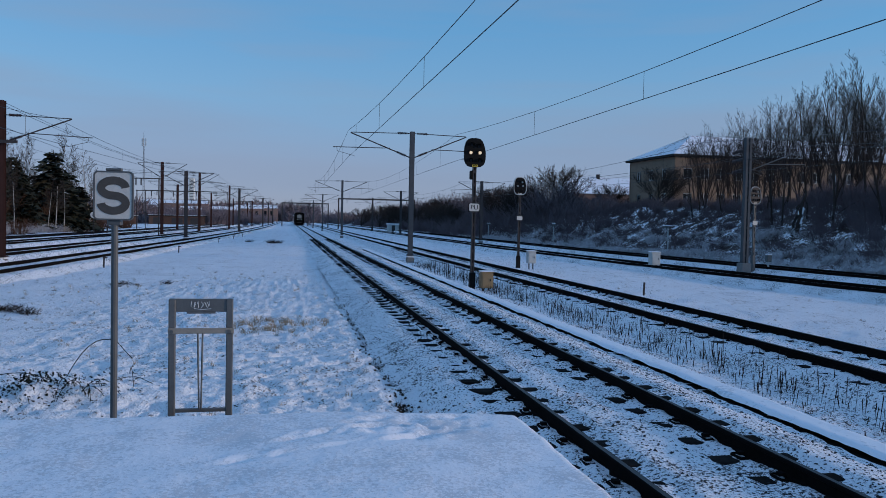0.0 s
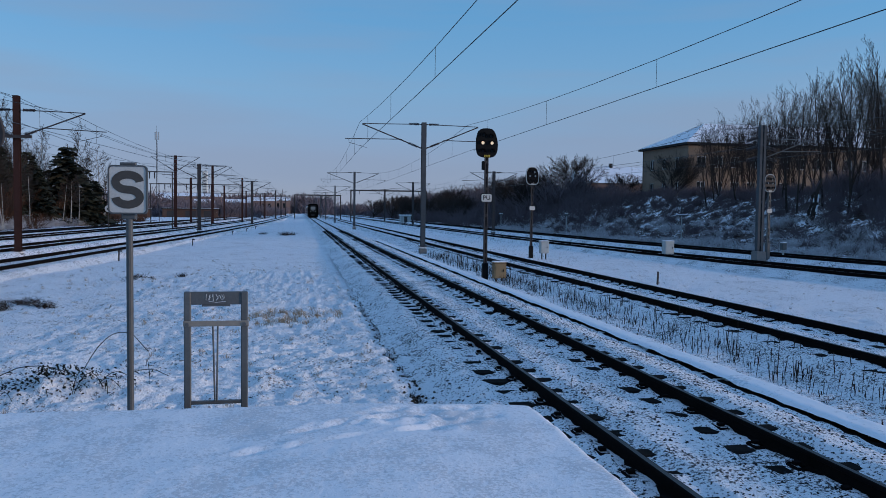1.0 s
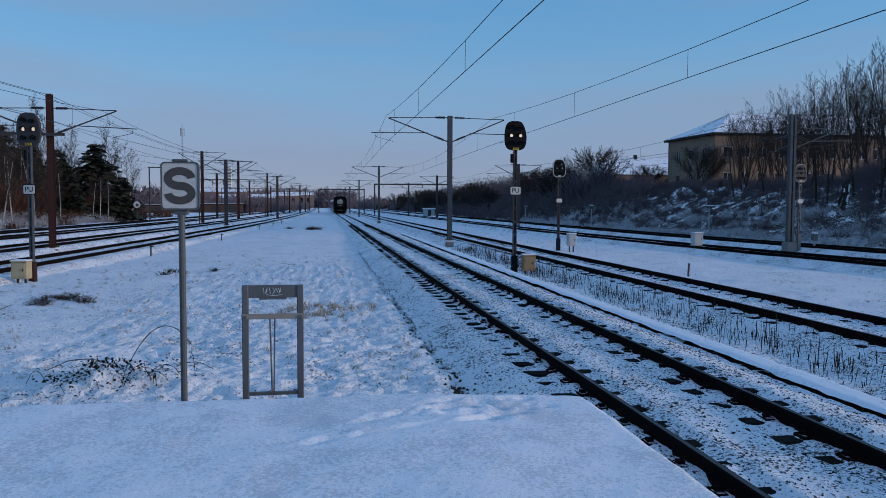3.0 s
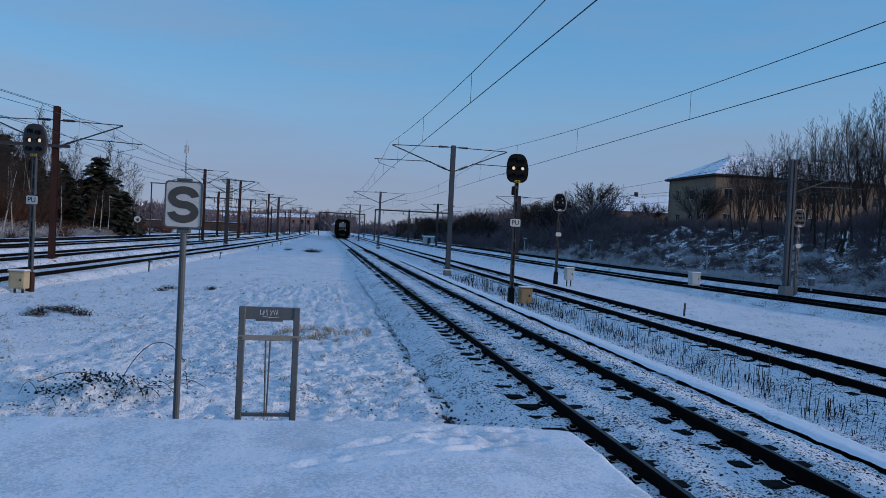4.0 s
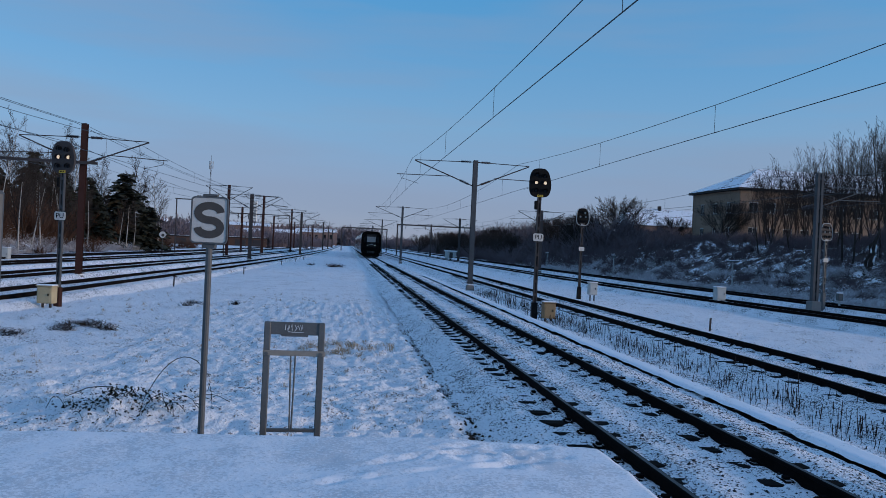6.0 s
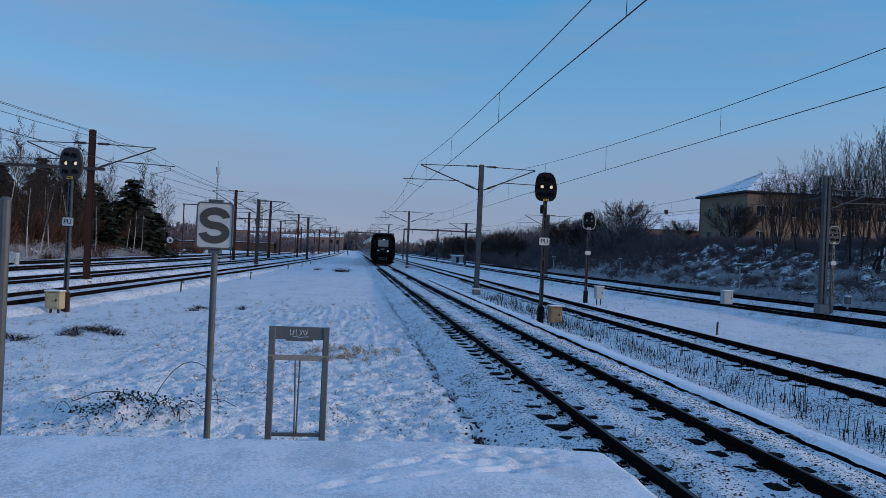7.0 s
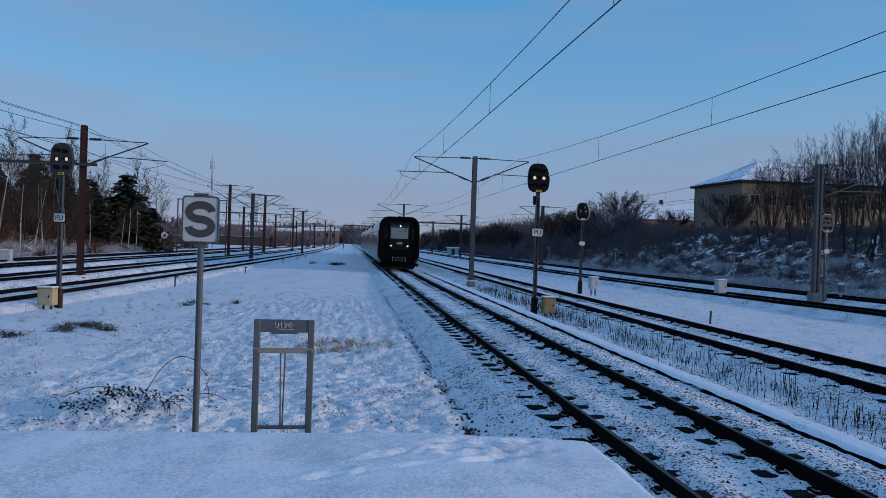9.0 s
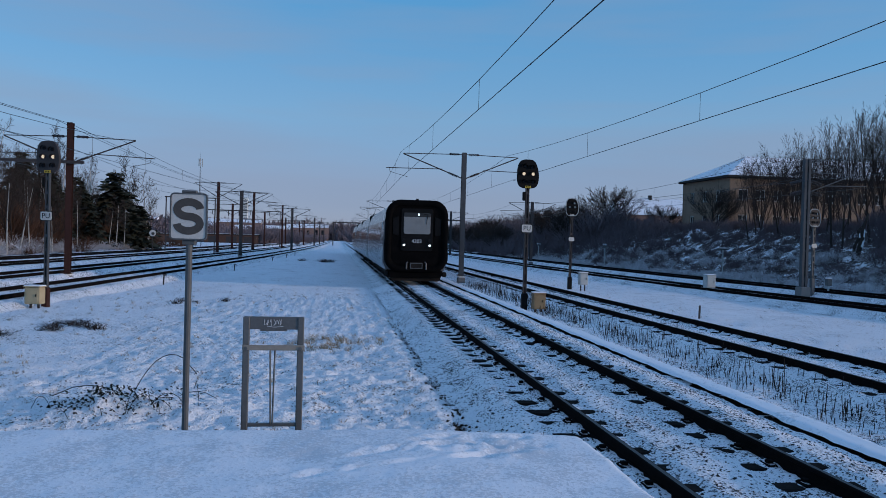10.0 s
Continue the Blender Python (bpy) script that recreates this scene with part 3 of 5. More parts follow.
run_between([(-14.4, -6), (-11.0, 39.6), (-8.0, 83), (-5.0, 120), (-4.6, 200), (-4.2, 290)], 5.35, 6.5, 0.7)
run_between([(-19.6, -6), (-16.8, 39.6), (-13.2, 83), (-10.2, 120), (-8.6, 200), (-8.0, 290)], 5.35, 6.5, 0.7)
run_between([(24.0, 0), (20.5, 36), (18.4, 85.6), (17.5, 120.5), (17.0, 160)], 5.2, 6.3, 0.6)
run_between([(29.5, 0), (25.6, 36), (23.6, 85.6), (22.5, 120.5), (22, 160)], 5.2, 6.3, 0.6)
feeder = thing("feeder_wire", "pair of feeder wires along the yard's mast tops", "overhead wire")
for dx, dz in ((-0.2, 0.02), (0.25, -0.05), (-0.3, -1.0)):
    pts = []
    fx = [(-17.2, -20, 7.3), (-13.85, 39.6, 7.25), (-10.55, 83, 6.6), (-7.44, 120, 6.3), (-6.4, 200, 6.9)]
    for a, b in zip(fx, fx[1:]):
        for k in range(0 if not pts else 1, 11):
            u = k / 10
            pts.append((a[0] + (b[0] - a[0]) * u + dx, a[1] + (b[1] - a[1]) * u, a[2] + (b[2] - a[2]) * u + dz - 0.5 * 4 * u * (1 - u)))
    part("wire_strand", Geo().path(pts, 0.011), M["wire"], feeder)

# the broad twin-column mast by the far tracks
m3 = thing("twin_column_mast", "broad grey twin-column line mast on a concrete footing", "mast", pose(22.68, 35.9, 0))
for sx in (-0.1, 0.1):
    part("mast_column", Geo().box(sx - 0.045, sx + 0.045, -0.13, 0.13, 0.2, 6.62).box(sx - 0.06, sx + 0.06, -0.14, -0.13, 0.2, 6.62), M["mast_grey"], m3)
for k in range(9):
    part("batten_plate", Geo().box(-0.055, 0.055, -0.1, 0.1, 0.5 + k * 0.72, 0.62 + k * 0.72), M["mast_grey"], m3)
part("mast_footing", Geo().box(-0.27, 0.27, -0.27, 0.27, -0.8, 0.2, 0.04), M["concrete"], m3)
for zz in (5.95, 5.5, 4.95):
    for s in (-1, 1):
        g = Geo()
        for k in range(8):
            g.tube((s * (0.3 + 0.07 * k), 0, zz - 0.02 * k), (s * (0.335 + 0.07 * k), 0, zz - 0.02 * k), 0.09, 0.07, 8)
        part("insulator", g.tube((s * 0.2, 0, zz), (s * 0.85, 0, zz - 0.15), 0.03), M["insul"], m3)
part("cantilever_arm", Geo().tube((0.16, 0, 4.95), (2.6, 0, 5.9), 0.025).tube((0.16, 0, 5.95), (2.6, 0, 5.92), 0.022).tube((1.1, 0, 5.3), (3.3, 0, 5.35), 0.024), M["galv"], m3)


# ---- portals over the tracks ----
def portal(y, x0, x1, z, deep=0.32):
    p = thing("track_portal", "slim steel portal spanning the tracks", "portal", pose(0, y, 0), "track portals")
    w = 0.15 if deep > 0.2 else 0.06
    for x in (x0, x1):
        part("portal_post", Geo().box(x - w, x + w, -w, w, -0.4, z), M["mast_dark"], p)
    part("portal_beam", Geo().box(x0 - 0.15, x1 + 0.15, -0.14, 0.14, z, z + deep), M["mast_dark"], p)
    for x in np.linspace(x0 + 2, x1 - 2, 4):
        part("drop_bracket", Geo().box(x - 0.06, x + 0.06, -0.06, 0.06, z - 0.75, z), M["mast_dark"], p)


portal(235, -1.95, 11.4, 6.4)
for y, x0, x1, z in ((97, -21.0, -15.3, 6.3), (121, -22.0, -13.4, 5.6), (152, -26.0, -11.5, 6.6), (205, -26.0, -9.6, 6.0)):
    portal(y, x0, x1, z, 0.11)
portal(190, 11.6, 30.0, 6.85)


# ---- text ----
def lettering(name, text, size, mat, parent, m, depth=0.003, label="", bold=0.0):
    cu = bpy.data.curves.new(name, "FONT")
    cu.body, cu.size, cu.extrude, cu.align_x, cu.align_y, cu.offset = text, size, depth, "CENTER", "CENTER", bold
    tmp = bpy.data.objects.new(name, cu)
    me = bpy.data.meshes.new_from_object(tmp)
    bpy.data.objects.remove(tmp)
    me.materials.clear()
    me.materials.append(mat)
    return part(name, me, mat, parent, label, at=m)


def rounded(w, h, r, n=5, cx=0.0, cz=0.0):
    """Points of a rounded rectangle in x and z, from the lower right corner on."""
    out = []
    for k, (sx, sz) in enumerate(((1, -1), (1, 1), (-1, 1), (-1, -1))):
        for i in range(n + 1):
            a = radians(-90 + 90 * k + 90 * i / n)
            out.append((cx + sx * (w / 2 - r) + r * math.cos(a), cz + sz * (h / 2 - r) + r * math.sin(a)))
    return out


def plate(points, y0, y1, bevel=0.0):
    """A plate of that outline in x and z, from y0 (front) to y1."""
    g = Geo()
    cx, cz = sum(p[0] for p in points) / len(points), sum(p[1] for p in points) / len(points)

    def ring(y, s):
        out = []
        for x, z in points:
            d = math.hypot(x - cx, z - cz)
            k = (d - s) / d if d > 0 else 1
            out.append((cx + (x - cx) * k, y, cz + (z - cz) * k))
        return out

    if bevel:
        g.loft([ring(y1, 0), ring(y0 + bevel, 0), ring(y0, bevel)])
    else:
        g.loft([ring(y1, 0), ring(y0, 0)])
    return g


# ---- signs at the platform end ----
s_sign = thing("stop_sign", "grey-white enamel sign with a dark letter S on a steel post", "railway sign", pose(-1.945, 6.6, 0, 0, 0, -5))
part("post", Geo().tube((0, 0.03, -0.6), (0, 0.03, 1.95), 0.03, None, 10), M["galv"], s_sign)
sp = part("sign_plate", plate(rounded(0.34, 0.435, 0.035, 5, 0, 2.165), -0.02, 0.0, 0.004), M["white"], s_sign)
rim = Geo()
o, i_ = rounded(0.345, 0.44, 0.04, 5, 0, 2.165), rounded(0.318, 0.413, 0.03, 5, 0, 2.165)
rim.add([(x, y, z) for y in (-0.026, 0.004) for ring in (o, i_) for x, z in ring],
        [f for k in range(len(o)) for j in [(k + 1) % len(o)] for n in [len(o)] for f in ((k, j, n + j, n + k), (k, 2 * n + k, 2 * n + j, j), (n + k, n + j, 3 * n + j, 3 * n + k))])
part("rim", rim, M["galv"], sp)
pts = [(0.106 * math.cos(a), 0.0675 + 0.0675 * math.sin(a)) for a in np.linspace(0.05, 1.5 * math.pi, 26)]
pts += [(0.106 * math.cos(a), -0.0675 + 0.0675 * math.sin(a)) for a in np.linspace(0.5 * math.pi, 0.05 - math.pi, 26)][1:]
ess = Geo()
loops = []
for i, (x, z) in enumerate(pts):
    a, b = Vector(pts[max(0, i - 1)]), Vector(pts[min(len(pts) - 1, i + 1)])
    d = (b - a).normalized()
    nx, nz = -d.y * 0.036, d.x * 0.036
    loops.append([(x + nx, -0.0235, z + nz), (x - nx, -0.0235, z - nz), (x - nx, -0.019, z - nz), (x + nx, -0.019, z + nz)])
part("letter", ess.loft(loops), M["letter"], sp, "bold dark grey letter S", at=pose(0, 0, 2.165))
sl = Geo()
sl.box(-0.07, 0.07, -0.015, 0.02, 2.385, 2.41, 0.005)
part("top_bracket", sl, M["galv"], s_sign)
part("clamp", Geo().box(-0.06, 0.06, 0.0, 0.07, 1.9, 1.945, 0.006), M["galv"], s_sign)

rack = thing("steel_frame_stand", "galvanised steel frame stand with a graffitied top panel", "frame stand", pose(-1.02, 5.0, 0, 0, 0, 1))
for x in (-0.2, 0.2):
    part("leg", Geo().box(x - 0.024, x + 0.024, -0.022, 0.022, -0.5, 1.40, 0.006), M["galv"], rack)
top_panel = part("top_panel", Geo().box(-0.181, 0.181, -0.012, 0.006, 1.305, 1.40, 0.003).box(-0.1, 0.1, -0.01, 0.004, 1.292, 1.305), M["galv"], rack)
g = Geo()
rnd = random.Random(8)
for k in range(6):
    x = -0.06 + k * 0.022
    pts = [(x + rnd.uniform(-0.012, 0.012), -0.0145, 1.355 + rnd.uniform(-0.028, 0.028)) for _ in range(5)]
    g.path(pts, 0.0022, 4)
g.path([(-0.05, -0.0145, 1.33), (0.0, -0.0145, 1.322), (0.07, -0.0145, 1.328)], 0.0022, 4)
part("graffiti", g, M["scrawl"], top_panel, "pale scrawled graffiti tag")
part("middle_bar", Geo().box(-0.226, 0.232, -0.036, -0.024, 1.15, 1.19, 0.003), M["bar_pale"], rack, "thin pale crossbar")
part("bottom_bar", Geo().box(-0.181, 0.181, -0.016, 0.016, 0.575, 0.6, 0.004), M["galv"], rack)
for x in (-0.02, 0.014):
    part("rod", Geo().tube((x, -0.035, 1.15), (x * 0.4, -0.02, 0.6), 0.007, None, 6), M["galv"], rack)
for x in (-0.2, 0.2):
    part("bolt", Geo().tube((x, -0.045, 1.165), (x, -0.018, 1.165), 0.014, None, 8), M["galv"], rack)

# a slim grey post at the field's edge
grey_post = thing("grey_post", "slim galvanised post standing in the snow", "post", pose(-3.715, 6.35, 0))
part("post_shaft", Geo().tube((0, 0, -0.5), (0, 0, 2.3), 0.045, None, 10), M["galv"], grey_post)
part("post_cap", Geo().tube((0, 0, 2.3), (0, 0, 2.33), 0.05, 0.03, 10), M["galv"], grey_post)


# ---- light signals ----
def signal(x, y, z0, neck, scale, lit, label, turn=0.0, plate_z=None, post=M["mast_dark"], back=M["black"], ladder=True):
    s = thing("light_signal", label, "railway signal", pose(x, y, 0, 0, 0, turn), "light signals")
    g = Geo()
    g.box(-0.06, -0.03, -0.05, 0.05, z0 - 0.3, neck).box(0.03, 0.06, -0.05, 0.05, z0 - 0.3, neck)
    g.box(-0.03, 0.03, 0.02, 0.04, z0, neck)
    n = 9
    for k in range(n):
        z = z0 + 0.4 + (neck - z0 - 0.6) * k / (n - 1)
        g.box(-0.03, 0.03, -0.045, 0.045, z, z + 0.09)
    part("post", g, post, s)
    part("post_base", Geo().box(-0.1, 0.1, -0.09, 0.09, z0 - 0.4, z0 + 0.62, 0.02), M["black"] if post is M["mast_dark"] else (M["mast_brown"] if lit else post), s)
    w, h = 0.76 * scale, 0.98 * scale
    cz = neck + h / 2
    out = []
    for i in range(40):
        a = 2 * math.pi * i / 40
        c, d = math.cos(a), math.sin(a)
        k = (abs(c) ** 3.4 + abs(d) ** 3.4) ** (-1 / 3.4)
        zz = d * k
        lean = (0.12 if c > 0 else -0.04) * max(0, zz) * abs(c) * k
        out.append(((c * k) * w / 2 - lean * w, cz + zz * h / 2))
    hd = part("signal_head", plate(out, -0.06, 0.02, 0.015), back, s, "rounded black background board")
    part("head_housing", Geo().box(-w * 0.3, w * 0.3, 0.02, 0.2, cz - h * 0.35, cz + h * 0.35, 0.03), M["black"], s)
    spots = [(-0.13, 0.26), (0.13, 0.22), (-0.15, 0.0), (0.17, 0.0), (-0.15, -0.27), (0.17, -0.27)]
    for k, (lx, lz) in enumerate(spots):
        on = k in lit
        c = (lx * scale, cz + lz * scale)
        hood = Geo()
        r = 0.085 * scale
        ring = [(c[0] + r * math.cos(a), c[1] + r * math.sin(a)) for a in np.linspace(-0.5, math.pi + 0.5, 14)]
        hood.add([(p, q, zz) for q in (-0.065, -0.13) for p, zz in ring], [(i, i + 1, 14 + i + 1, 14 + i) for i in range(13)])
        hp = part("hood", hood, M["black"], hd)
        # on unlit signals three lenses are pale grey, a reflection painted as colour
        part("lens", Geo().tube((c[0], -0.061, c[1]), (c[0], -0.075, c[1]), r * 0.66, r * 0.5, 14), M["lens_on"] if on else (M["grey_box"] if not lit and k in (1, 2, 3) else M["lens_off"]), hd, "lit warm white lens" if on else "")
    part("number_plate", Geo().box(-0.1 * scale, 0.1 * scale, -0.075, -0.05, neck + 0.01, neck + 0.085), M["yellow"] if lit else M["white"], s, "small plate with dark bars")
    g = Geo()
    for k in range(3):
        g.box((-0.07 + k * 0.05) * scale, (-0.04 + k * 0.05) * scale, -0.079, -0.0755, neck + 0.03, neck + 0.065)
    part("plate_bars", g, M["black"], s)
    if not lit:
        part("post_plate", plate(rounded(0.3, 0.2, 0.04, 3, 0, 2.27), -0.08, -0.065), M["white"], s, "small white plate")
        edge = Geo()
        for k in range(40):
            a_, b_ = out[k], out[(k + 1) % 40]
            edge.tube((a_[0], -0.055, a_[1]), (b_[0], -0.055, b_[1]), 0.022, None, 4, False)
        part("board_rim", edge, M["grey_box"], s, "pale rim of the board")
    if plate_z:
        pp = part("pu_plate", plate(rounded(0.36, 0.26, 0.05, 4, 0, plate_z), -0.085, -0.07, 0.004), M["white"], s, "white plate with black letters PU")
        fr = part("plate_border", plate(rounded(0.40, 0.30, 0.06, 4, 0, plate_z), -0.07, -0.06), M["black"], s)
        lettering("plate_letters", "PU", 0.22, M["black"], pp, pose(0, -0.087, plate_z, 90))
    if ladder:
        part("side_lamp", Geo().box(-0.16, -0.06, -0.08, 0.06, neck - 0.42, neck - 0.12, 0.02), M["black"], s)
    return s


signal(5.78, 25.2, -0.33, 3.86, 1.0, (2, 3), "tall black light signal, two lit lamps and a PU plate", 3, 2.5)
signal(-9.3, 24.3, -0.36, 3.72, 1.0, (2, 3), "grey-backed light signal, two lit lamps and a PU plate", -14, 2.42, M["mast_grey"], M["mast_dark"])
signal(11.55, 39.1, -0.33, 3.5, 0.92, (), "dark unlit light signal with a small white plate", 6, None, M["mast_dark"])


# ---- trackside cabinets ----
def cabinet(x, y, z, w, d, h, legs, mat, label, door=None, turn=0.0):
    c = thing("trackside_cabinet", label, "cabinet", pose(x, y, z, 0, 0, turn), "trackside cabinets")
    b = part("cabinet_body", Geo().box(-w / 2, w / 2, -d / 2, d / 2, legs, legs + h, 0.02), mat, c)
    part("cabinet_door", Geo().box(-w / 2 + 0.05, w / 2 - 0.05, -d / 2 - 0.012, -d / 2 + 0.002, legs + 0.05, legs + h - 0.05, 0.005), door or mat, c)
    part("door_handle", Geo().box(w / 2 - 0.12, w / 2 - 0.09, -d / 2 - 0.035, -d / 2 - 0.012, legs + h * 0.45, legs + h * 0.6, 0.005), M["black"], c)
    part("lid", Geo().box(-w / 2 - 0.025, w / 2 + 0.025, -d / 2 - 0.025, d / 2 + 0.025, legs + h, legs + h + 0.025, 0.008), mat, c)
    part("snow_cap", Geo().box(-w / 2 - 0.02, w / 2 + 0.02, -d / 2 - 0.02, d / 2 + 0.02, legs + h + 0.024, legs + h + 0.06, 0.02), M["cap"], c)
    for sx in (-1, 1):
        part("leg", Geo().box(sx * w * 0.25 - 0.025, sx * w * 0.25 + 0.025, -0.03, 0.03, -0.4, legs + 0.01), M["mast_dark"], c)
    return c


cabinet(6.25, 25.1, -0.34, 0.42, 0.34, 0.52, 0.12, M["ochre"], "small ochre metal cabinet beside the signal post", M["ochre"])
cabinet(-9.40, 23.7, -0.36, 0.48, 0.3, 0.50, 0.16, M["cream"], "cream metal cabinet beside the signal post", M["cream"], -12)
cabinet(11.85, 37.8, -0.34, 0.42, 0.36, 0.6, 0.3, M["grey_box"], "pale grey cabinet on two legs in the snow")
cabinet(18.0, 36.5, -0.34, 0.48, 0.4, 0.62, 0.36, M["grey_box"], "pale grey cabinet on two legs in the snow")
cabinet(-23.4, 55.0, -0.3, 0.9, 0.5, 0.85, 0.05, M["grey_box"], "pale grey cabinet at the yard's edge")

stake = thing("marker_stake", "short dark stake standing in the snow", "stake", pose(11.5, 24.0, -0.34, 4, 0, 0), "marker stakes")
part("stake_shaft", Geo().box(-0.03, 0.03, -0.02, 0.02, -0.3, 0.42, 0.004), M["mast_dark"], stake)
for x, y in ((-8.4, 36.4), (-7.1, 51.0), (-6.35, 71.5), (-5.8, 82.4), (-5.5, 93.0), (-13.4, 77.0)):
    st = copy_thing(stake, pose(x, y, -0.34, 0, 2, 0))
    tagged(st, "short dark stake standing in the snow")
for o in list(bpy.data.objects):
    if o.name.startswith("marker_stake."):
        part("stake_head", Geo().box(-0.05, 0.13, -0.05, 0.05, 0.40, 0.46, 0.01), M["mast_dark"], o)


# ---- the train ----
def train():
    W, H, R = 3.06, 3.40, 0.62
    Z0 = 0.48
    t = thing("electric_train", "electric train with black rubber-framed front and pale grey sides", "train")
    cz = Z0 + H / 2
    n = 6

    def taper(x, z):
        return x * float(np.interp(z, (0.16, 0.6, 1.1, 1.9, 3.0, 3.9), (0.86, 0.93, 0.98, 1.0, 0.97, 0.90)))

    def ring(y, w, h, r, dz=0.0):
        return [(taper(x, z), y, z) for x, z in rounded(w, h, r, n, 0, cz + dz)]

    # the thick rubber collar round the front
    g = Geo()
    sec = [ring(0.75, W, H, R), ring(0.12, W, H, R), ring(0.03, W - 0.10, H - 0.10, R - 0.03), ring(0.0, W - 0.30, H - 0.30, R - 0.1), ring(0.04, W - 0.52, H - 0.5, R - 0.16), ring(0.16, W - 0.66, H - 0.62, R - 0.2)]
    g.loft(sec, False)
    collar = part("front_collar", g, M["rubber"], t, "thick black rubber collar", True)
    panel = part("front_panel", plate([(taper(x, z), z) for x, z in rounded(W - 0.64, H - 0.6, R - 0.2, n, 0, cz)], 0.13, 0.3), M["rubber"], t)
    door = part("front_door", plate(rounded(1.5, 2.0, 0.12, 4, 0, 2.48), 0.09, 0.14, 0.015), M["black"], t, "black front gangway door")
    part("windscreen", plate(rounded(1.26, 0.98, 0.1, 4, 0, 2.77), 0.07, 0.095, 0.008), M["paleglass"], door, "pale grey windscreen")
    part("windscreen_top", plate(rounded(1.26, 0.2, 0.06, 4, 0, 3.18), 0.066, 0.07), M["darkglass"], door)
    part("wiper", Geo().tube((0.5, 0.05, 3.2), (0.42, 0.05, 2.75), 0.012).tube((0.5, 0.05, 3.2), (0.1, 0.05, 3.24), 0.015), M["black"], door)
    for x in (-0.605, 0.605):
        part("headlight", Geo().tube((x, 0.03, 1.75), (x, 0.1, 1.75), 0.05, None, 14), M["head_on"], t, "lit white headlight")
        part("headlight_rim", Geo().tube((x, 0.045, 1.75), (x, 0.12, 1.75), 0.125, None, 14), M["black"], t)
        part("tail_light", Geo().tube((x, 0.05, 1.98), (x, 0.1, 1.98), 0.08, None, 12), M["lens_off"], t)
    part("top_light", Geo().tube((0.06, 0.03, 3.2), (0.06, 0.1, 3.2), 0.045, None, 14), M["head_on"], t, "lit white headlight")
    lettering("unit_number", "4303", 0.24, M["scrawl"], door, pose(0, 0.087, 1.94, 90))
    for s in (-1, 1):
        part("side_window", plate([(s * 0.86, 2.2), (s * 1.12, 2.25), (s * 1.14, 3.0), (s * 0.86, 3.1)][:: s], 0.1, 0.13), M["black"], t)
        part("coupler_hook", Geo().tube((s * 0.46, 0.02, 0.62), (s * 0.46, 0.02, 0.92), 0.035).tube((s * 0.46, 0.0, 0.9), (s * 0.40, 0.02, 0.97), 0.03), M["galv"], t)
    part("coupler_hatch", plate(rounded(0.62, 0.34, 0.05, 3, 0, 0.79), 0.02, 0.14, 0.01), M["under"], t)
    part("coupler_frame", Geo().box(-0.29, 0.29, -0.005, 0.02, 0.66, 0.69).box(-0.29, 0.29, -0.005, 0.02, 0.89, 0.92).box(-0.29, -0.26, -0.005, 0.02, 0.69, 0.89).box(0.26, 0.29, -0.005, 0.02, 0.69, 0.89), M["galv"], t)
    part("skirt", Geo().loft([[(-1.28, 0.2, 0.56), (1.28, 0.2, 0.56), (1.34, 0.8, 0.56), (-1.34, 0.8, 0.56)], [(-1.18, 0.16, 0.24), (1.18, 0.16, 0.24), (1.26, 0.8, 0.24), (-1.26, 0.8, 0.24)]]), M["rubber"], t)
    for s in (-1, 1):
        part("side_step", Geo().box(s * 1.38 - 0.1, s * 1.38 + 0.1, 0.3, 0.7, 0.28, 0.5, 0.03), M["under"], t)
    part("plough", Geo().loft([[(-1.25, 0.35, 0.3), (1.25, 0.35, 0.3), (1.25, 0.9, 0.3), (-1.25, 0.9, 0.3)], [(-1.1, 0.25, 0.06), (1.1, 0.25, 0.06), (1.1, 0.9, 0.06), (-1.1, 0.9, 0.06)]]), M["under"], t)
    part("roof_beacon", Geo().box(-0.06, 0.06, 0.25, 0.4, Z0 + H - 0.02, Z0 + H + 0.07, 0.01), M["black"], t)
    L = 19.3
    wheel = Geo().tube((-0.07, 0, 0), (0.07, 0, 0), 0.43, None, 18).tube((-0.075, 0, 0), (-0.05, 0, 0), 0.46, None, 18).mesh("wheel", M["under"])
    for c in range(4):
        y0 = 0.72 + c * (L + 0.5)
        prof = [(-1.40, 0.55), (-1.52, 0.95), (-1.55, 1.9), (-1.50, 2.9), (-1.30, 3.55), (-0.95, 3.80), (0.95, 3.80), (1.30, 3.55), (1.50, 2.9), (1.55, 1.9), (1.52, 0.95), (1.40, 0.55)][::-1]
        car = part("carriage_body", Geo().loft([[(x, y, z) for x, z in prof] for y in (y0, y0 + L)]), M["silver"], t, "pale grey painted carriage")
        part("underframe", Geo().box(-1.2, 1.2, y0 + 4.4, y0 + L - 4.4, 0.25, 0.56, 0.03), M["under"], car)
        part("roof_gear", Geo().box(-0.8, 0.8, y0 + 3, y0 + 7, 3.79, 3.95, 0.05).box(-0.7, 0.7, y0 + 10, y0 + 15, 3.79, 3.93, 0.05), M["under"], car)
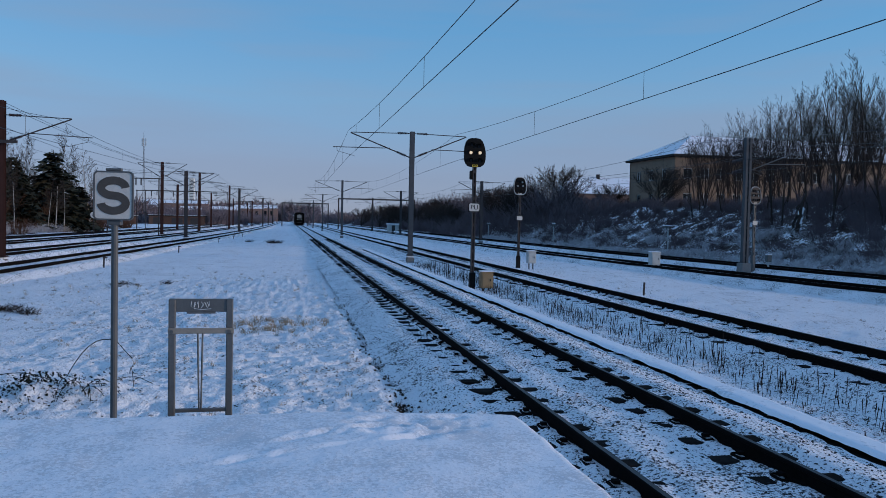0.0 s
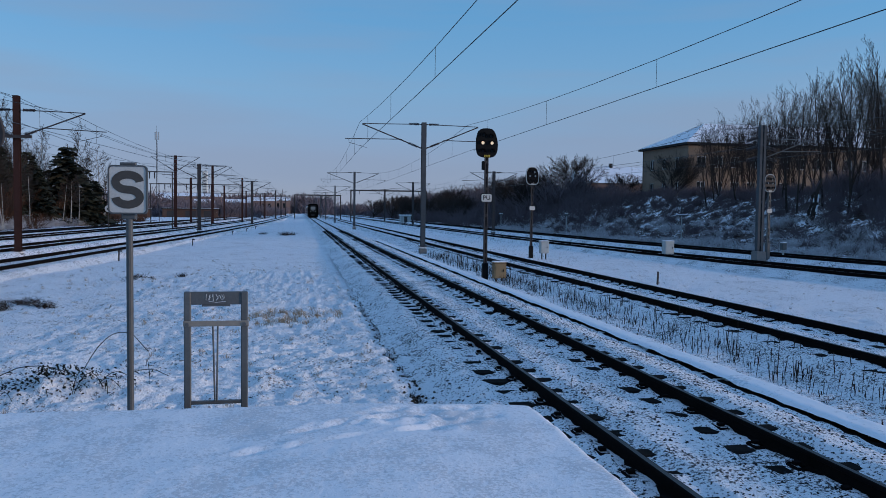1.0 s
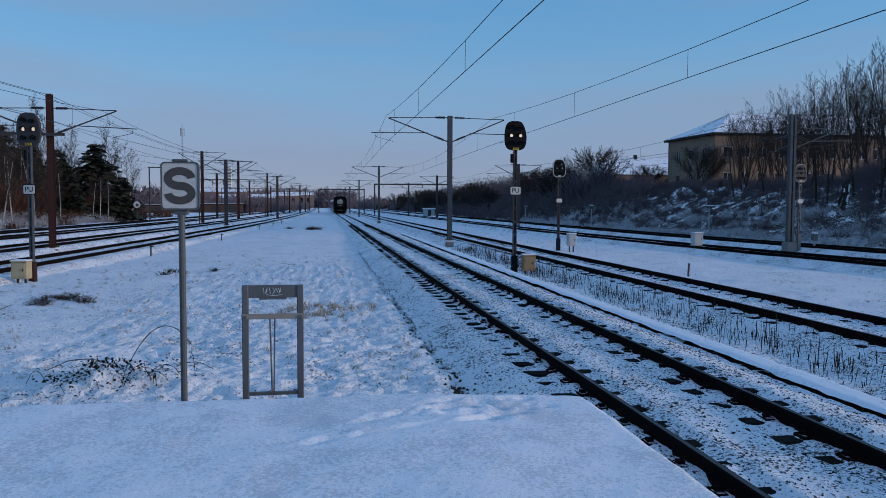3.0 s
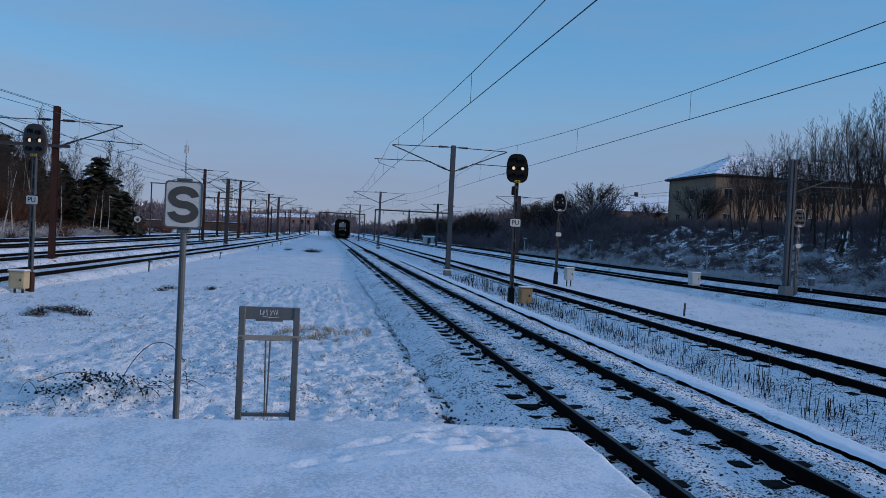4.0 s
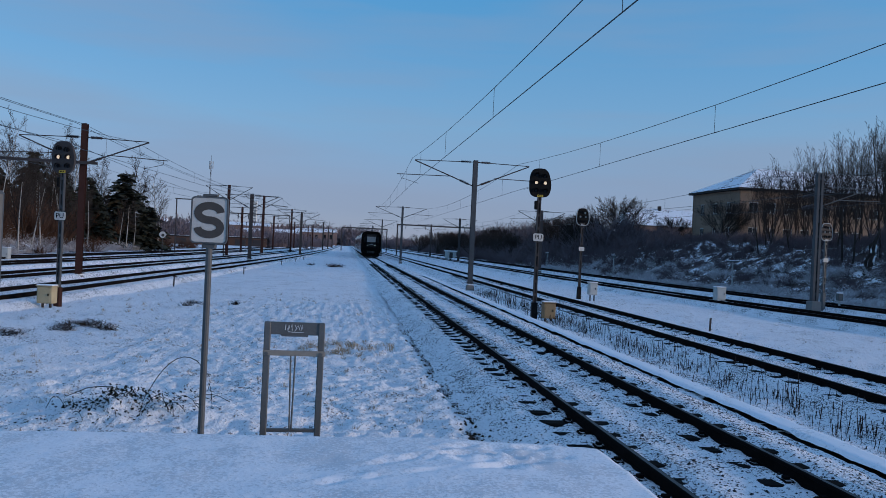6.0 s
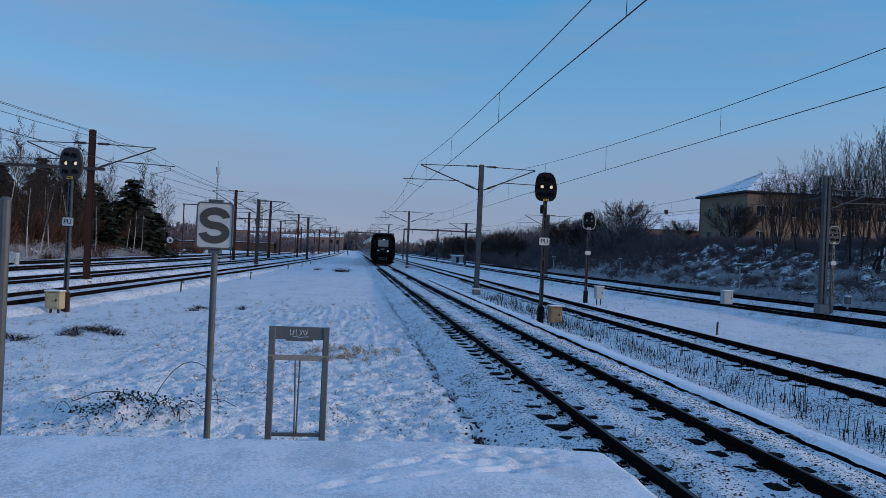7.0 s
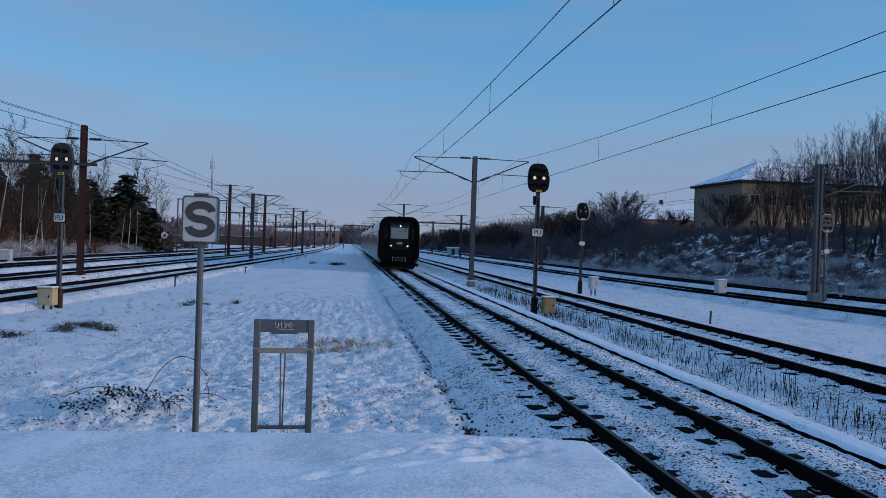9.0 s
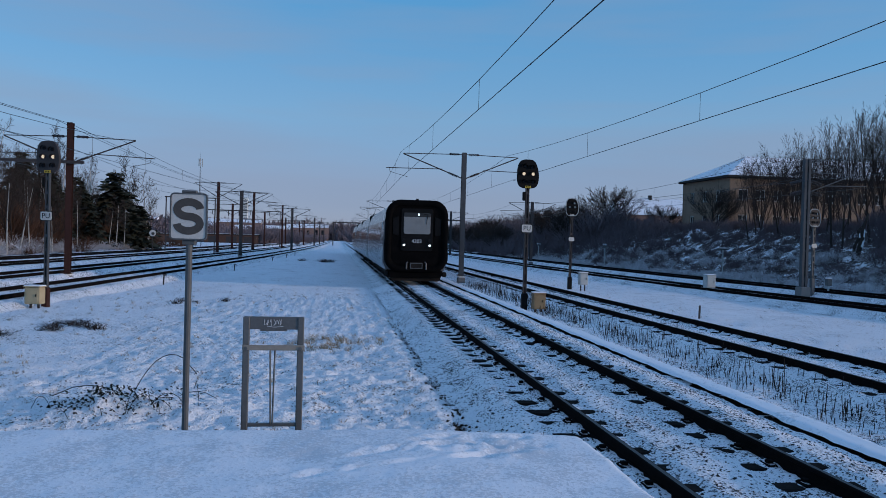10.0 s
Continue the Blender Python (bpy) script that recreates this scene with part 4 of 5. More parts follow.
        for s in (-1, 1):
            g = Geo()
            for k in range(8):
                a = y0 + 2.6 + k * 1.85
                g.add([(s * 1.556, a, 1.95), (s * 1.556, a + 1.45, 1.95), (s * 1.512, a + 1.45, 2.75), (s * 1.512, a, 2.75)], [(0, 1, 2, 3) if s > 0 else (3, 2, 1, 0)])
            part("window_band", g, M["darkglass"], car)
            dg = Geo().add([(s * 1.557, y0 + 0.7, 0.75), (s * 1.557, y0 + 1.6, 0.75), (s * 1.515, y0 + 1.6, 2.85), (s * 1.515, y0 + 0.7, 2.85)], [(0, 1, 2, 3) if s > 0 else (3, 2, 1, 0)])
            part("carriage_door", dg, M["grey_box"], car)
        if c < 3:
            part("gangway_bellows", Geo().box(-1.42, 1.42, y0 + L, y0 + L + 0.5, 0.5, 3.68, 0.1), M["rubber"], t)
        for yb in (y0 + 2.4, y0 + L - 2.4):
            part("bogie_frame", Geo().box(-1.1, 1.1, yb - 1.5, yb + 1.5, 0.36, 0.62, 0.05), M["under"], car)
            for yw in (yb - 1.25, yb + 1.25):
                for s in (-1, 1):
                    part("wheel", wheel, M["under"], car, at=pose(s * 0.75, yw, 0.462))
    # current collector on the third carriage
    yp = 52.0
    pg = Geo().tube((-0.4, yp, 3.95), (-0.35, yp + 1.0, 4.6), 0.03).tube((0.4, yp, 3.95), (0.35, yp + 1.0, 4.6), 0.03)
    pg.tube((-0.3, yp + 1.0, 4.6), (-0.45, yp - 0.1, 5.34), 0.022).tube((0.3, yp + 1.0, 4.6), (0.45, yp - 0.1, 5.34), 0.022)
    pg.tube((-0.6, yp - 0.1, 5.36), (0.6, yp - 0.1, 5.36), 0.03).tube((-0.6, yp - 0.1, 5.36), (-0.9, yp - 0.1, 5.2), 0.025).tube((0.6, yp - 0.1, 5.36), (0.9, yp - 0.1, 5.2), 0.025)
    pg.box(-0.6, 0.6, yp - 0.9, yp + 1.2, 3.8, 3.96)
    part("pantograph", pg, M["mast_dark"], t, "raised pantograph")
    return t


the_train = train()


# ---- building on the bank ----
def apartment_building():
    b = thing("apartment_building", "long yellow-brick apartment building with a snowy hipped roof", "building", pose(49.3, 95.0, 4.4, 0, 0, 2.0))
    LX, LY, E, RH = 60.0, 12.9, 6.9, 3.3
    th = 0.4

    def facade(name, length, m, wins, parent):
        cols, rows = wins
        xs_, zs_ = [0.0], [-3.0]
        for c in cols:
            xs_ += [c, c + 1.3]
        xs_.append(length)
        for r in rows:
            zs_ += [r, r + 1.45]
        zs_.append(E)
        nx, nz = len(xs_), len(zs_)
        vs = [(x, y, z) for y in (0, th) for z in zs_ for x in xs_]

        def at(i, j, k):
            return k * nx * nz + j * nx + i

        fs = []
        for i in range(nx - 1):
            for j in range(nz - 1):
                a, b, c, d = (i, j), (i + 1, j), (i + 1, j + 1), (i, j + 1)
                if i % 2 == 1 and j % 2 == 1:
                    for p, q in ((a, b), (b, c), (c, d), (d, a)):
                        fs.append((at(*q, 0), at(*p, 0), at(*p, 1), at(*q, 1)))
                else:
                    fs += [(at(*a, 0), at(*b, 0), at(*c, 0), at(*d, 0)), (at(*d, 1), at(*c, 1), at(*b, 1), at(*a, 1))]
        w = part(name, Geo().add(vs, fs), M["brick"], parent, at=m)
        for c in cols:
            for r in rows:
                fr = Geo().box(c, c + 1.3, 0.12, 0.18, r, r + 0.09).box(c, c + 1.3, 0.12, 0.18, r + 1.36, r + 1.45).box(c, c + 0.09, 0.12, 0.18, r + 0.09, r + 1.36).box(c + 1.21, c + 1.3, 0.12, 0.18, r + 0.09, r + 1.36).box(c + 0.61, c + 0.69, 0.12, 0.18, r + 0.09, r + 1.36)
                part("window", fr, M["frame_white"], w, "white-framed two-pane window")
                part("pane", Geo().box(c + 0.085, c + 1.215, 0.15, 0.16, r + 0.085, r + 1.365), M["darkglass"], w)
        return w

    rows = (-2.6, 0.6, 3.9)
    facade("front_wall", LX, pose(0, 0, 0), ([1.3 + 2.45 * k for k in range(23)], rows), b)
    facade("end_wall", LY, pose(0, LY, 0, 0, 0, -90), ([2.2, 5.8, 9.4], rows), b)
    part("back_wall", Geo().box(0, LX, LY - th, LY, -3, E), M["brick"], b)
    part("far_wall", Geo().box(LX - th, LX, th, LY - th, -3, E), M["brick"], b)
    o = 0.5
    z = E + 0.2
    ridge = LY * 0.5
    a = [(-o, -o, z), (LX + o, -o, z), (LX + o, LY + o, z), (-o, LY + o, z), (6.0, ridge, z + RH), (LX - 6.0, ridge, z + RH)]
    roof = part("roof", Geo().add(a, [(0, 1, 5, 4), (1, 2, 5), (2, 3, 4, 5), (3, 0, 4)]), M["roof"], b, "hipped tile roof under thin snow")
    part("fascia", Geo().box(-o, LX + o, -o, -o + 0.1, z - 0.25, z - 0.003).box(-o, -o + 0.1, -o + 0.1, LY + o, z - 0.25, z - 0.003).box(-o, LX + o, -o + 0.1, LY + o, z - 0.3, z - 0.25), M["roofdark"], b)
    return b


apartment_building()


# ---- more at the far tracks ----
signal(23.4, 36.25, 0.0, 3.25, 0.9, (), "unlit light signal on a slim post beside the mast", 8, None, M["galv"], M["mast_dark"], False)


def small_post(x, y, z, h, label, head=(0.3, 0.12, 0.1)):
    p = thing("marker_post", label, "marker post", pose(x, y, z), "marker posts")
    part("post_shaft", Geo().box(-0.04, 0.04, -0.04, 0.04, -0.6, h, 0.01), M["grey_box"], p)
    part("post_head", Geo().box(-head[0], head[0], -head[1], head[1], h, h + head[2] * 2, 0.02), M["galv"], p)
    part("snow_cap", Geo().box(-head[0], head[0], -head[1], head[1], h + head[2] * 2 - 0.003, h + head[2] * 2 + 0.06, 0.02), M["cap"], p)


small_post(30.72, 60.0, 0.5, 1.4, "small grey post with a snow-capped head", (0.45, 0.15, 0.06))
small_post(24.4, 36.4, -0.3, 0.55, "low white pedestal by the track", (0.13, 0.12, 0.18))
small_post(29.4, 85.0, 0.5, 1.2, "white marker board on the snowy bank", (0.22, 0.03, 0.16))
small_post(26.9, 105.0, -0.2, 1.9, "slim marker post at the foot of the bank", (0.25, 0.1, 0.1))
yard_sign = thing("yard_marker", "small round white sign on a thin post beside the yard tracks", "sign", pose(-20.9, 90.0, -0.3))
part("post_shaft", Geo().tube((0, 0, -0.3), (0, 0, 2.1), 0.05, None, 6), M["mast_dark"], yard_sign)
part("sign_disc", Geo().tube((0, -0.06, 2.25), (0, -0.02, 2.25), 0.36, None, 16), M["white"], yard_sign)
part("sign_centre", Geo().tube((0.04, -0.075, 2.2), (0.04, -0.06, 2.2), 0.17, None, 12), M["letter"], yard_sign)
hut = thing("trackside_hut", "small pale trackside hut with a snowy roof", "hut", pose(21.5, 165.0, -0.3))
part("hut_walls", Geo().box(-1.1, 1.1, -0.9, 0.9, -0.3, 1.5), M["grey_box"], hut)
part("hut_roof", Geo().box(-1.3, 1.3, -1.1, 1.1, 1.5, 1.7, 0.05), M["cap"], hut)
part("hut_door", Geo().box(-0.35, 0.35, -0.94, -0.9, 0, 1.3), M["mast_dark"], hut)


# ---- trees and scrub ----
def branches(rng, start, way, length, radius, level, spec, wood, fine):
    """A bent branch with side branches; thick wood goes to one mesh, twigs to the other."""
    bits = spec["bits"][level]
    p, d = Vector(start), Vector(way).normalized()
    r = radius
    seg = length / bits
    kids = spec["kids"][level] if level < len(spec["kids"]) else 0
    out = wood if level < spec["thick"] else fine
    sides = 6 if level == 0 else (4 if level == 1 else 3)
    made = []
    for i in range(bits):
        wob = spec["wob"] * (0.4 if level == 0 else 1)
        d = (d + Vector((rng.uniform(-wob, wob), rng.uniform(-wob, wob), rng.uniform(-wob, wob) + spec["up"] * (0.25 if level else 0)))).normalized()
        q = p + d * seg
        r1 = max(radius * (1 - (i + 1) / bits * 0.8), spec["min"])
        out.tube(p, q, r, r1, sides, False)
        made.append((p, q, d, r1))
        p, r = q, r1
    for k in range(kids):
        u = spec["from"][level] + (1 - spec["from"][level]) * (k + rng.random()) / kids
        i = min(int(u * bits), bits - 1)
        a, b, dd, rr = made[i]
        at = a.lerp(b, u * bits - i)
        turn = rng.uniform(0, 2 * math.pi)
        side = dd.orthogonal().normalized()
        side = Matrix.Rotation(turn, 3, dd) @ side
        spread = spec["spread"][level]
        w = (dd * (1 - spread) + side * spread + Vector((0, 0, spec["up"]))).normalized()
        ln = length * spec["ratio"][level] * (1.15 - 0.6 * u) * rng.uniform(1 - spec["vary"], 1 + spec["vary"])
        branches(rng, at, w, ln, max(rr * 0.55, spec["min"]), level + 1, spec, wood, fine)


ROW = dict(vary=0.2, min=0.0065, bits=(8, 5, 3, 1), kids=(15, 6, 5), wob=0.05, up=0.19, thick=2, spread=(0.38, 0.44, 0.5), ratio=(0.40, 0.40, 0.38), **{"from": (0.22, 0.2, 0.15)})
ROUND = dict(vary=0.07, min=0.012, bits=(3, 5, 3, 1), kids=(34, 14, 7), wob=0.045, up=0.14, thick=2, spread=(0.62, 0.42, 0.5), ratio=(1.25, 0.36, 0.34), **{"from": (0.10, 0.25, 0.1)})
BIRCH = dict(vary=0.22, min=0.013, bits=(6, 3, 2, 1), kids=(14, 6, 4), wob=0.08, up=0.15, thick=1, spread=(0.5, 0.5, 0.6), ratio=(0.34, 0.45, 0.5), **{"from": (0.35, 0.2, 0.1)})


def tree_pair(seed, spec, height, radius, stems=1):
    rng = random.Random(seed)
    wood, fine = Geo(), Geo()
    for s in range(stems):
        lean = Vector((rng.uniform(-0.12, 0.12), rng.uniform(-0.12, 0.12), 1)) if stems == 1 else Vector((rng.uniform(-0.3, 0.3), rng.uniform(-0.3, 0.3), 1))
        branches(rng, (rng.uniform(-0.3, 0.3) * (stems > 1), rng.uniform(-0.3, 0.3) * (stems > 1), -0.4), lean, height * rng.uniform(0.85, 1.0), radius, 0, spec, wood, fine)
    return wood, fine


def tree(name, label, pair, mats, group):
    t = thing(name, label, "tree", None, group)
    part("trunk", pair[0], mats[0], t)
    part("crown", pair[1], mats[1], t)
    return t


def lie(x, y):
    return float(land(np.array([[x]], float), np.array([[y]], float))[0, 0])


rng = random.Random(11)
row_kinds = [tree("bare_tree", "tall bare deciduous tree on the bank", tree_pair(s, ROW, 10.0, 0.095, n), (M["bark"], M["bark"]), "bare trees on the bank") for s, n in ((1, 1), (2, 1), (3, 1), (4, 2), (5, 1))]
spots = []
tries = 0
while len(spots) < 94 and tries < 6000:
    tries += 1
    x, y = rng.uniform(38, 62), rng.uniform(40, 92)
    if x / (y + 1) < 0.535 + 0.02 * rng.random() or x / (y + 1) > 1.05 or (x > 48 and y > 91):
        continue
    if x / (y + 1) > 0.68 and rng.random() < 0.6:
        continue
    if all((x - a) ** 2 + (y - b) ** 2 > 2.2 for a, b in spots):
        spots.append((x, y))
for i, (x, y) in enumerate(spots):
    k = row_kinds[i % 5]
    s = rng.uniform(0.93, 1.05) * (0.76 + 0.29 * min(1, max(0, (x / (y + 1) - 0.54) / 0.2)))
    m = pose(x, y, lie(x, y) - 0.1, 0, 0, rng.uniform(0, 360)) @ Matrix.Scale(s, 4)
    if i < 5:
        k.matrix_basis = m
    else:
        c = copy_thing(k, m)
        c.scale = (s, s, s)

round_kinds = [tree("round_crowned_tree", "bare round-crowned tree above the bank", tree_pair(s, ROUND, 4.6, 0.18), (M["bark"], M["bark"]), "round-crowned trees") for s in (21, 22, 23)]
for i, (x, y, s) in enumerate(((42.3, 120, 1.3), (34.5, 118, 0.9), (36, 132, 0.95), (47.5, 112, 0.75), (45.6, 92.0, 0.95), (30.0, 150, 0.9), (33, 175, 1.05), (37, 190, 1.1), (30, 215, 1.1), (29, 255, 1.25), (27, 300, 1.2), (39, 150, 1.0), (43, 140, 0.9), (34, 240, 1.1), (31.5, 163, 1.0), (29.5, 185, 1.05), (28.5, 230, 1.2), (38.5, 126, 0.95))):
    m = pose(x, y, lie(x, y) - 0.1, 0, 0, 70 * i) @ Matrix.Scale(s, 4)
    if i < 3:
        round_kinds[i].matrix_basis = m
    else:
        c = copy_thing(round_kinds[i % 3], m)
        c.scale = (s, s, s)


def arrays(geo):
    v = np.array(geo.v, float)
    q = np.array([f for f in geo.f if len(f) == 4], int).reshape(-1, 4)
    t = np.array([f for f in geo.f if len(f) == 3], int).reshape(-1, 3)
    return v, q, t


def merged(name, variants, places, mat, label, category):
    """One stuff object of many placed copies (variant, x, y, z, turn, width, height)."""
    packs = [arrays(g) for g in variants]
    vs, fs, n = [], [], 0
    for k, x, y, z, a, w, h in places:
        v, q, t = packs[k]
        c, s = math.cos(a), math.sin(a)
        vs.append(np.stack([(v[:, 0] * c - v[:, 1] * s) * w + x, (v[:, 0] * s + v[:, 1] * c) * w + y, v[:, 2] * h + z], -1))
        fs += (q + n).tolist() + (t + n).tolist()
        n += len(v)
    me = bpy.data.meshes.new(name)
    me.from_pydata(np.concatenate(vs).tolist(), [], fs)
    me.materials.append(mat)
    me.update()
    return tagged(new(name, me), label, category, "", "stuff")


def shrub(seed, stems, height=1.0, spread=0.7, fork=4, r=0.014):
    rng = random.Random(seed)
    g = Geo()
    for _ in range(stems):
        a, lean = rng.uniform(0, 2 * math.pi), rng.uniform(0.1, spread)
        o = Vector((rng.uniform(-0.35, 0.35), rng.uniform(-0.35, 0.35), -0.1))
        d = Vector((math.cos(a) * lean, math.sin(a) * lean, 1)).normalized()
        ln = height * rng.uniform(0.6, 1.1)
        mid = o + d * ln * 0.5
        d2 = (d + Vector((rng.uniform(-0.3, 0.3), rng.uniform(-0.3, 0.3), rng.uniform(-0.3, 0.15)))).normalized()
        end = mid + d2 * ln * 0.5
        g.tube(o, mid, r, r * 0.75, 3, False).tube(mid, end, r * 0.75, r * 0.35, 3, False)
        for _ in range(fork):
            p = o.lerp(mid, rng.uniform(0.4, 1)) if rng.random() < 0.4 else mid.lerp(end, rng.random())
            w = (d2 + Vector((rng.uniform(-0.9, 0.9), rng.uniform(-0.9, 0.9), rng.uniform(-0.3, 0.5)))).normalized()
            g.tube(p, p + w * ln * rng.uniform(0.2, 0.42), r * 0.5, r * 0.3, 3, False)
    return g


shrubs = [shrub(s, 42, 1.0, 0.9, 4, 0.016) for s in (31, 32, 33, 34)]
places = []
for _ in range(1150):
    y = 22 + 118 * rng.random() ** 0.9
    u = rng.random() ** 0.75
    x = float(bank_foot(y)) + 0.5 + 16 * u
    h = rng.uniform(0.8, 1.6) * (0.5 + 1.05 * u)
    if y > 50 and x > 34 and 0.42 < x / (y + 1) < 0.72:
        h *= 0.55
    places.append((rng.randrange(4), x, y, lie(x, y) - 0.05, rng.uniform(0, 6.3), h * rng.uniform(0.9, 1.3), h))
for _ in range(420):
    y = 110 + 260 * rng.random()
    u = rng.random()
    x = float(bank_foot(y)) - 1 + 16 * u
    h = rng.uniform(2.3, 4.2) * (0.7 + 0.6 * u)
    places.append((rng.randrange(4), x, y, lie(x, y) - 0.05, rng.uniform(0, 6.3), h * 1.2, h))
merged("bank_scrub", shrubs, places, M["scrub"], "dense dark leafless scrub covering the snowy bank", "scrub")


# ---- the wooded bank beyond the yard ----
def spruce(seed, height=9.0):
    rng = random.Random(seed)
    wood, fine = Geo(), Geo()
    wood.tube((0, 0, -0.4), (0, 0, height), 0.16, 0.02, 6, False)
    z = height * 0.1
    while z < height * 0.985:
        reach = (1 - z / height) ** 0.75 * height * 0.36 + 0.15
        for k in range(11):
            a = rng.uniform(0, 2 * math.pi)
            ln = reach * rng.uniform(0.65, 1.15)
            d = Vector((math.cos(a), math.sin(a), 0))
            side = Vector((-d.y, d.x, 0))
            n = max(2, int(ln / 0.26))
            for j in range(n):
                u = (j + 0.7) / n
                c = Vector((0, 0, z)) + d * ln * u + Vector((0, 0, -0.35 * ln * u * u + rng.uniform(-0.08, 0.08)))
                w = 0.33 * (1.1 - 0.4 * u) + rng.uniform(0, 0.1)
                side = Vector((-d.y, d.x, rng.uniform(-1.3, 1.3))).normalized()
                tip = c + d * 0.34 + Vector((0, 0, rng.uniform(-0.3, 0.05)))
                fine.add([c - side * w + Vector((0, 0, -0.06)), c - d * 0.2, c + side * w + Vector((0, 0, -0.06)), tip], [(0, 1, 2, 3)])
        z += 0.30 + rng.uniform(0, 0.16)
    return wood, fine


fir_kinds = [tree("spruce_tree", "dark green spruce with snow-dusted branches", spruce(s), (M["bark"], M["needles"]), "spruce trees") for s in (41, 42)]
for i, (x, y, s, w) in enumerate(((-31.2, 113, 1.2, 1.5), (-33.5, 106, 0.82, 1.5), (-28.9, 117, 0.72, 1.7), (-35.5, 101, 0.86, 1.4), (-40, 104, 0.95, 1.3), (-34.2, 98, 0.6, 1.6), (-36, 112, 0.9, 1.4), (-33, 118, 0.85, 1.4), (-43, 96, 0.9, 1.3), (-39, 90, 0.75, 1.4))):
    m = pose(x, y, lie(x, y) - 0.1, 0, 0, 50 * i) @ Matrix.Scale(s, 4)
    if i < 2:
        fir_kinds[i].matrix_basis = m
        fir_kinds[i].scale = (s * w, s * w, s)
    else:
        copy_thing(fir_kinds[i % 2], m).scale = (s * w, s * w, s)

brown_kinds = [tree("bare_tree", "tall bare brown tree on the snowy bank beyond the yard", tree_pair(s, ROW, 10.0, 0.10, n), (M["bark"], M["bark"]), "bare trees beyond the yard") for s, n in ((55, 1), (56, 2), (57, 2))]
for i in range(44):
    u = i / 43
    x, y, s = -31.0 - rng.uniform(0.5, 13), 58 + 64 * u + rng.uniform(-2, 2), rng.uniform(0.72, 1.0) * (1.08 - 0.2 * u)
    m = pose(x, y, lie(x, y) - 0.1, 0, 0, 61 * i) @ Matrix.Scale(s, 4)
    if i < 3:
        brown_kinds[i].matrix_basis = m
    else:
        copy_thing(brown_kinds[i % 3], m).scale = (s, s, s)

birch_kinds = [tree("birch_tree", "slender bare birch with a pale trunk", tree_pair(s, BIRCH, 9.5, 0.11), (M["birch"], M["bark"]), "birch trees") for s in (51, 52, 53)]
stand = [(-29.0, 72, 0.8), (-29.6, 76, 0.7), (-30.0, 80, 0.75), (-29.4, 84, 0.6), (-30.8, 88, 0.7), (-29.8, 93, 0.65), (-29.3, 107, 0.75), (-28.7, 108.5, 0.62), (-29.9, 106, 0.6), (-30.5, 119, 1.25), (-33.0, 121, 1.3), (-27.6, 118, 1.1), (-35.5, 116, 1.25), (-39, 118, 1.35), (-37, 108, 1.15)]
for i in range(34):
    stand.append((-31.5 - rng.uniform(0.5, 15), 52 + 3.1 * i * rng.uniform(0.8, 1.15), rng.uniform(0.75, 1.15)))
for i, (x, y, s) in enumerate(stand):
    m = pose(x, y, lie(x, y) - 0.1, 0, 0, 47 * i) @ Matrix.Scale(s, 4)
    if i < 3:
        birch_kinds[i].matrix_basis = m
    else:
        copy_thing(birch_kinds[i % 3], m).scale = (s, s, s)

places = []
for _ in range(230):
    y, x, h = 70 + 52 * rng.random(), -33 - 12 * rng.random(), rng.uniform(2.2, 4.2)
    places.append((rng.randrange(4), x, y, lie(x, y) - 0.05, rng.uniform(0, 6.3), h * 0.9, h))
for _ in range(260):
    y = 45 + 110 * rng.random()
    x = -28.5 - 17 * rng.random()
    h = rng.uniform(0.5, 1.7) if x > -34 else rng.uniform(0.9, 2.4)
    places.append((rng.randrange(4), x, y, lie(x, y) - 0.05, rng.uniform(0, 6.3), h * 1.2, h))
merged("yard_scrub", shrubs, places, M["russet"], "russet leafless scrub on the bank beyond the yard", "scrub")

places = []
for _ in range(330):
    y, u = 48 + 72 * rng.random(), rng.random()
    x, h = -29.2 - 8.5 * u, rng.uniform(0.5, 1.3)
    places.append((rng.randrange(4), x, y, lie(x, y) - 0.05, rng.uniform(0, 6.3), h * 2.0, h * 0.8))
merged("snowy_brush", shrubs, places, M["frosted"], "low snow-laden brush at the foot of the bank", "scrub")

places = []
for _ in range(430):
    y, u = 26 + 110 * rng.random(), rng.random() ** 1.3
    x, h = float(bank_foot(y)) - 0.6 + 7.5 * u, rng.uniform(0.35, 0.9)
    places.append((rng.randrange(4), x, y, lie(x, y) - 0.05, rng.uniform(0, 6.3), h * 2.0, h * 0.75))
merged("frosted_brush", shrubs, places, M["frosted"], "frosted grass and brush along the foot of the bank", "scrub")

# ---- fallen trunks on the bank ----
fallen_log = thing("fallen_log", "snow-topped log lying at the foot of the bank", "log", pose(-29.9, 76.8, 0.1))
part("log", Geo().tube((-0.9, 0.8, 0.35), (0.9, -0.6, -0.28), 0.12, 0.1, 8), M["bark"], fallen_log)
part("snow_ridge", Geo().tube((-0.88, 0.76, 0.43), (0.82, -0.56, -0.18), 0.09, 0.07, 8), M["cap"], fallen_log)
fallen = thing("fallen_tree", "broken leaning dead trunk and limbs patched with snow", "fallen tree", pose(37.0, 52.0, lie(37.0, 52.0) + 0.2))
part("trunk", Geo().tube((-0.1, 0, -0.5), (0.35, 0.1, 0.9), 0.19, 0.16, 8, False).tube((0.35, 0.1, 0.9), (0.55, 0.2, 2.0), 0.16, 0.13, 8, False).tube((0.55, 0.2, 2.0), (1.0, 0.3, 3.0), 0.13, 0.05, 8), M["bark"], fallen)
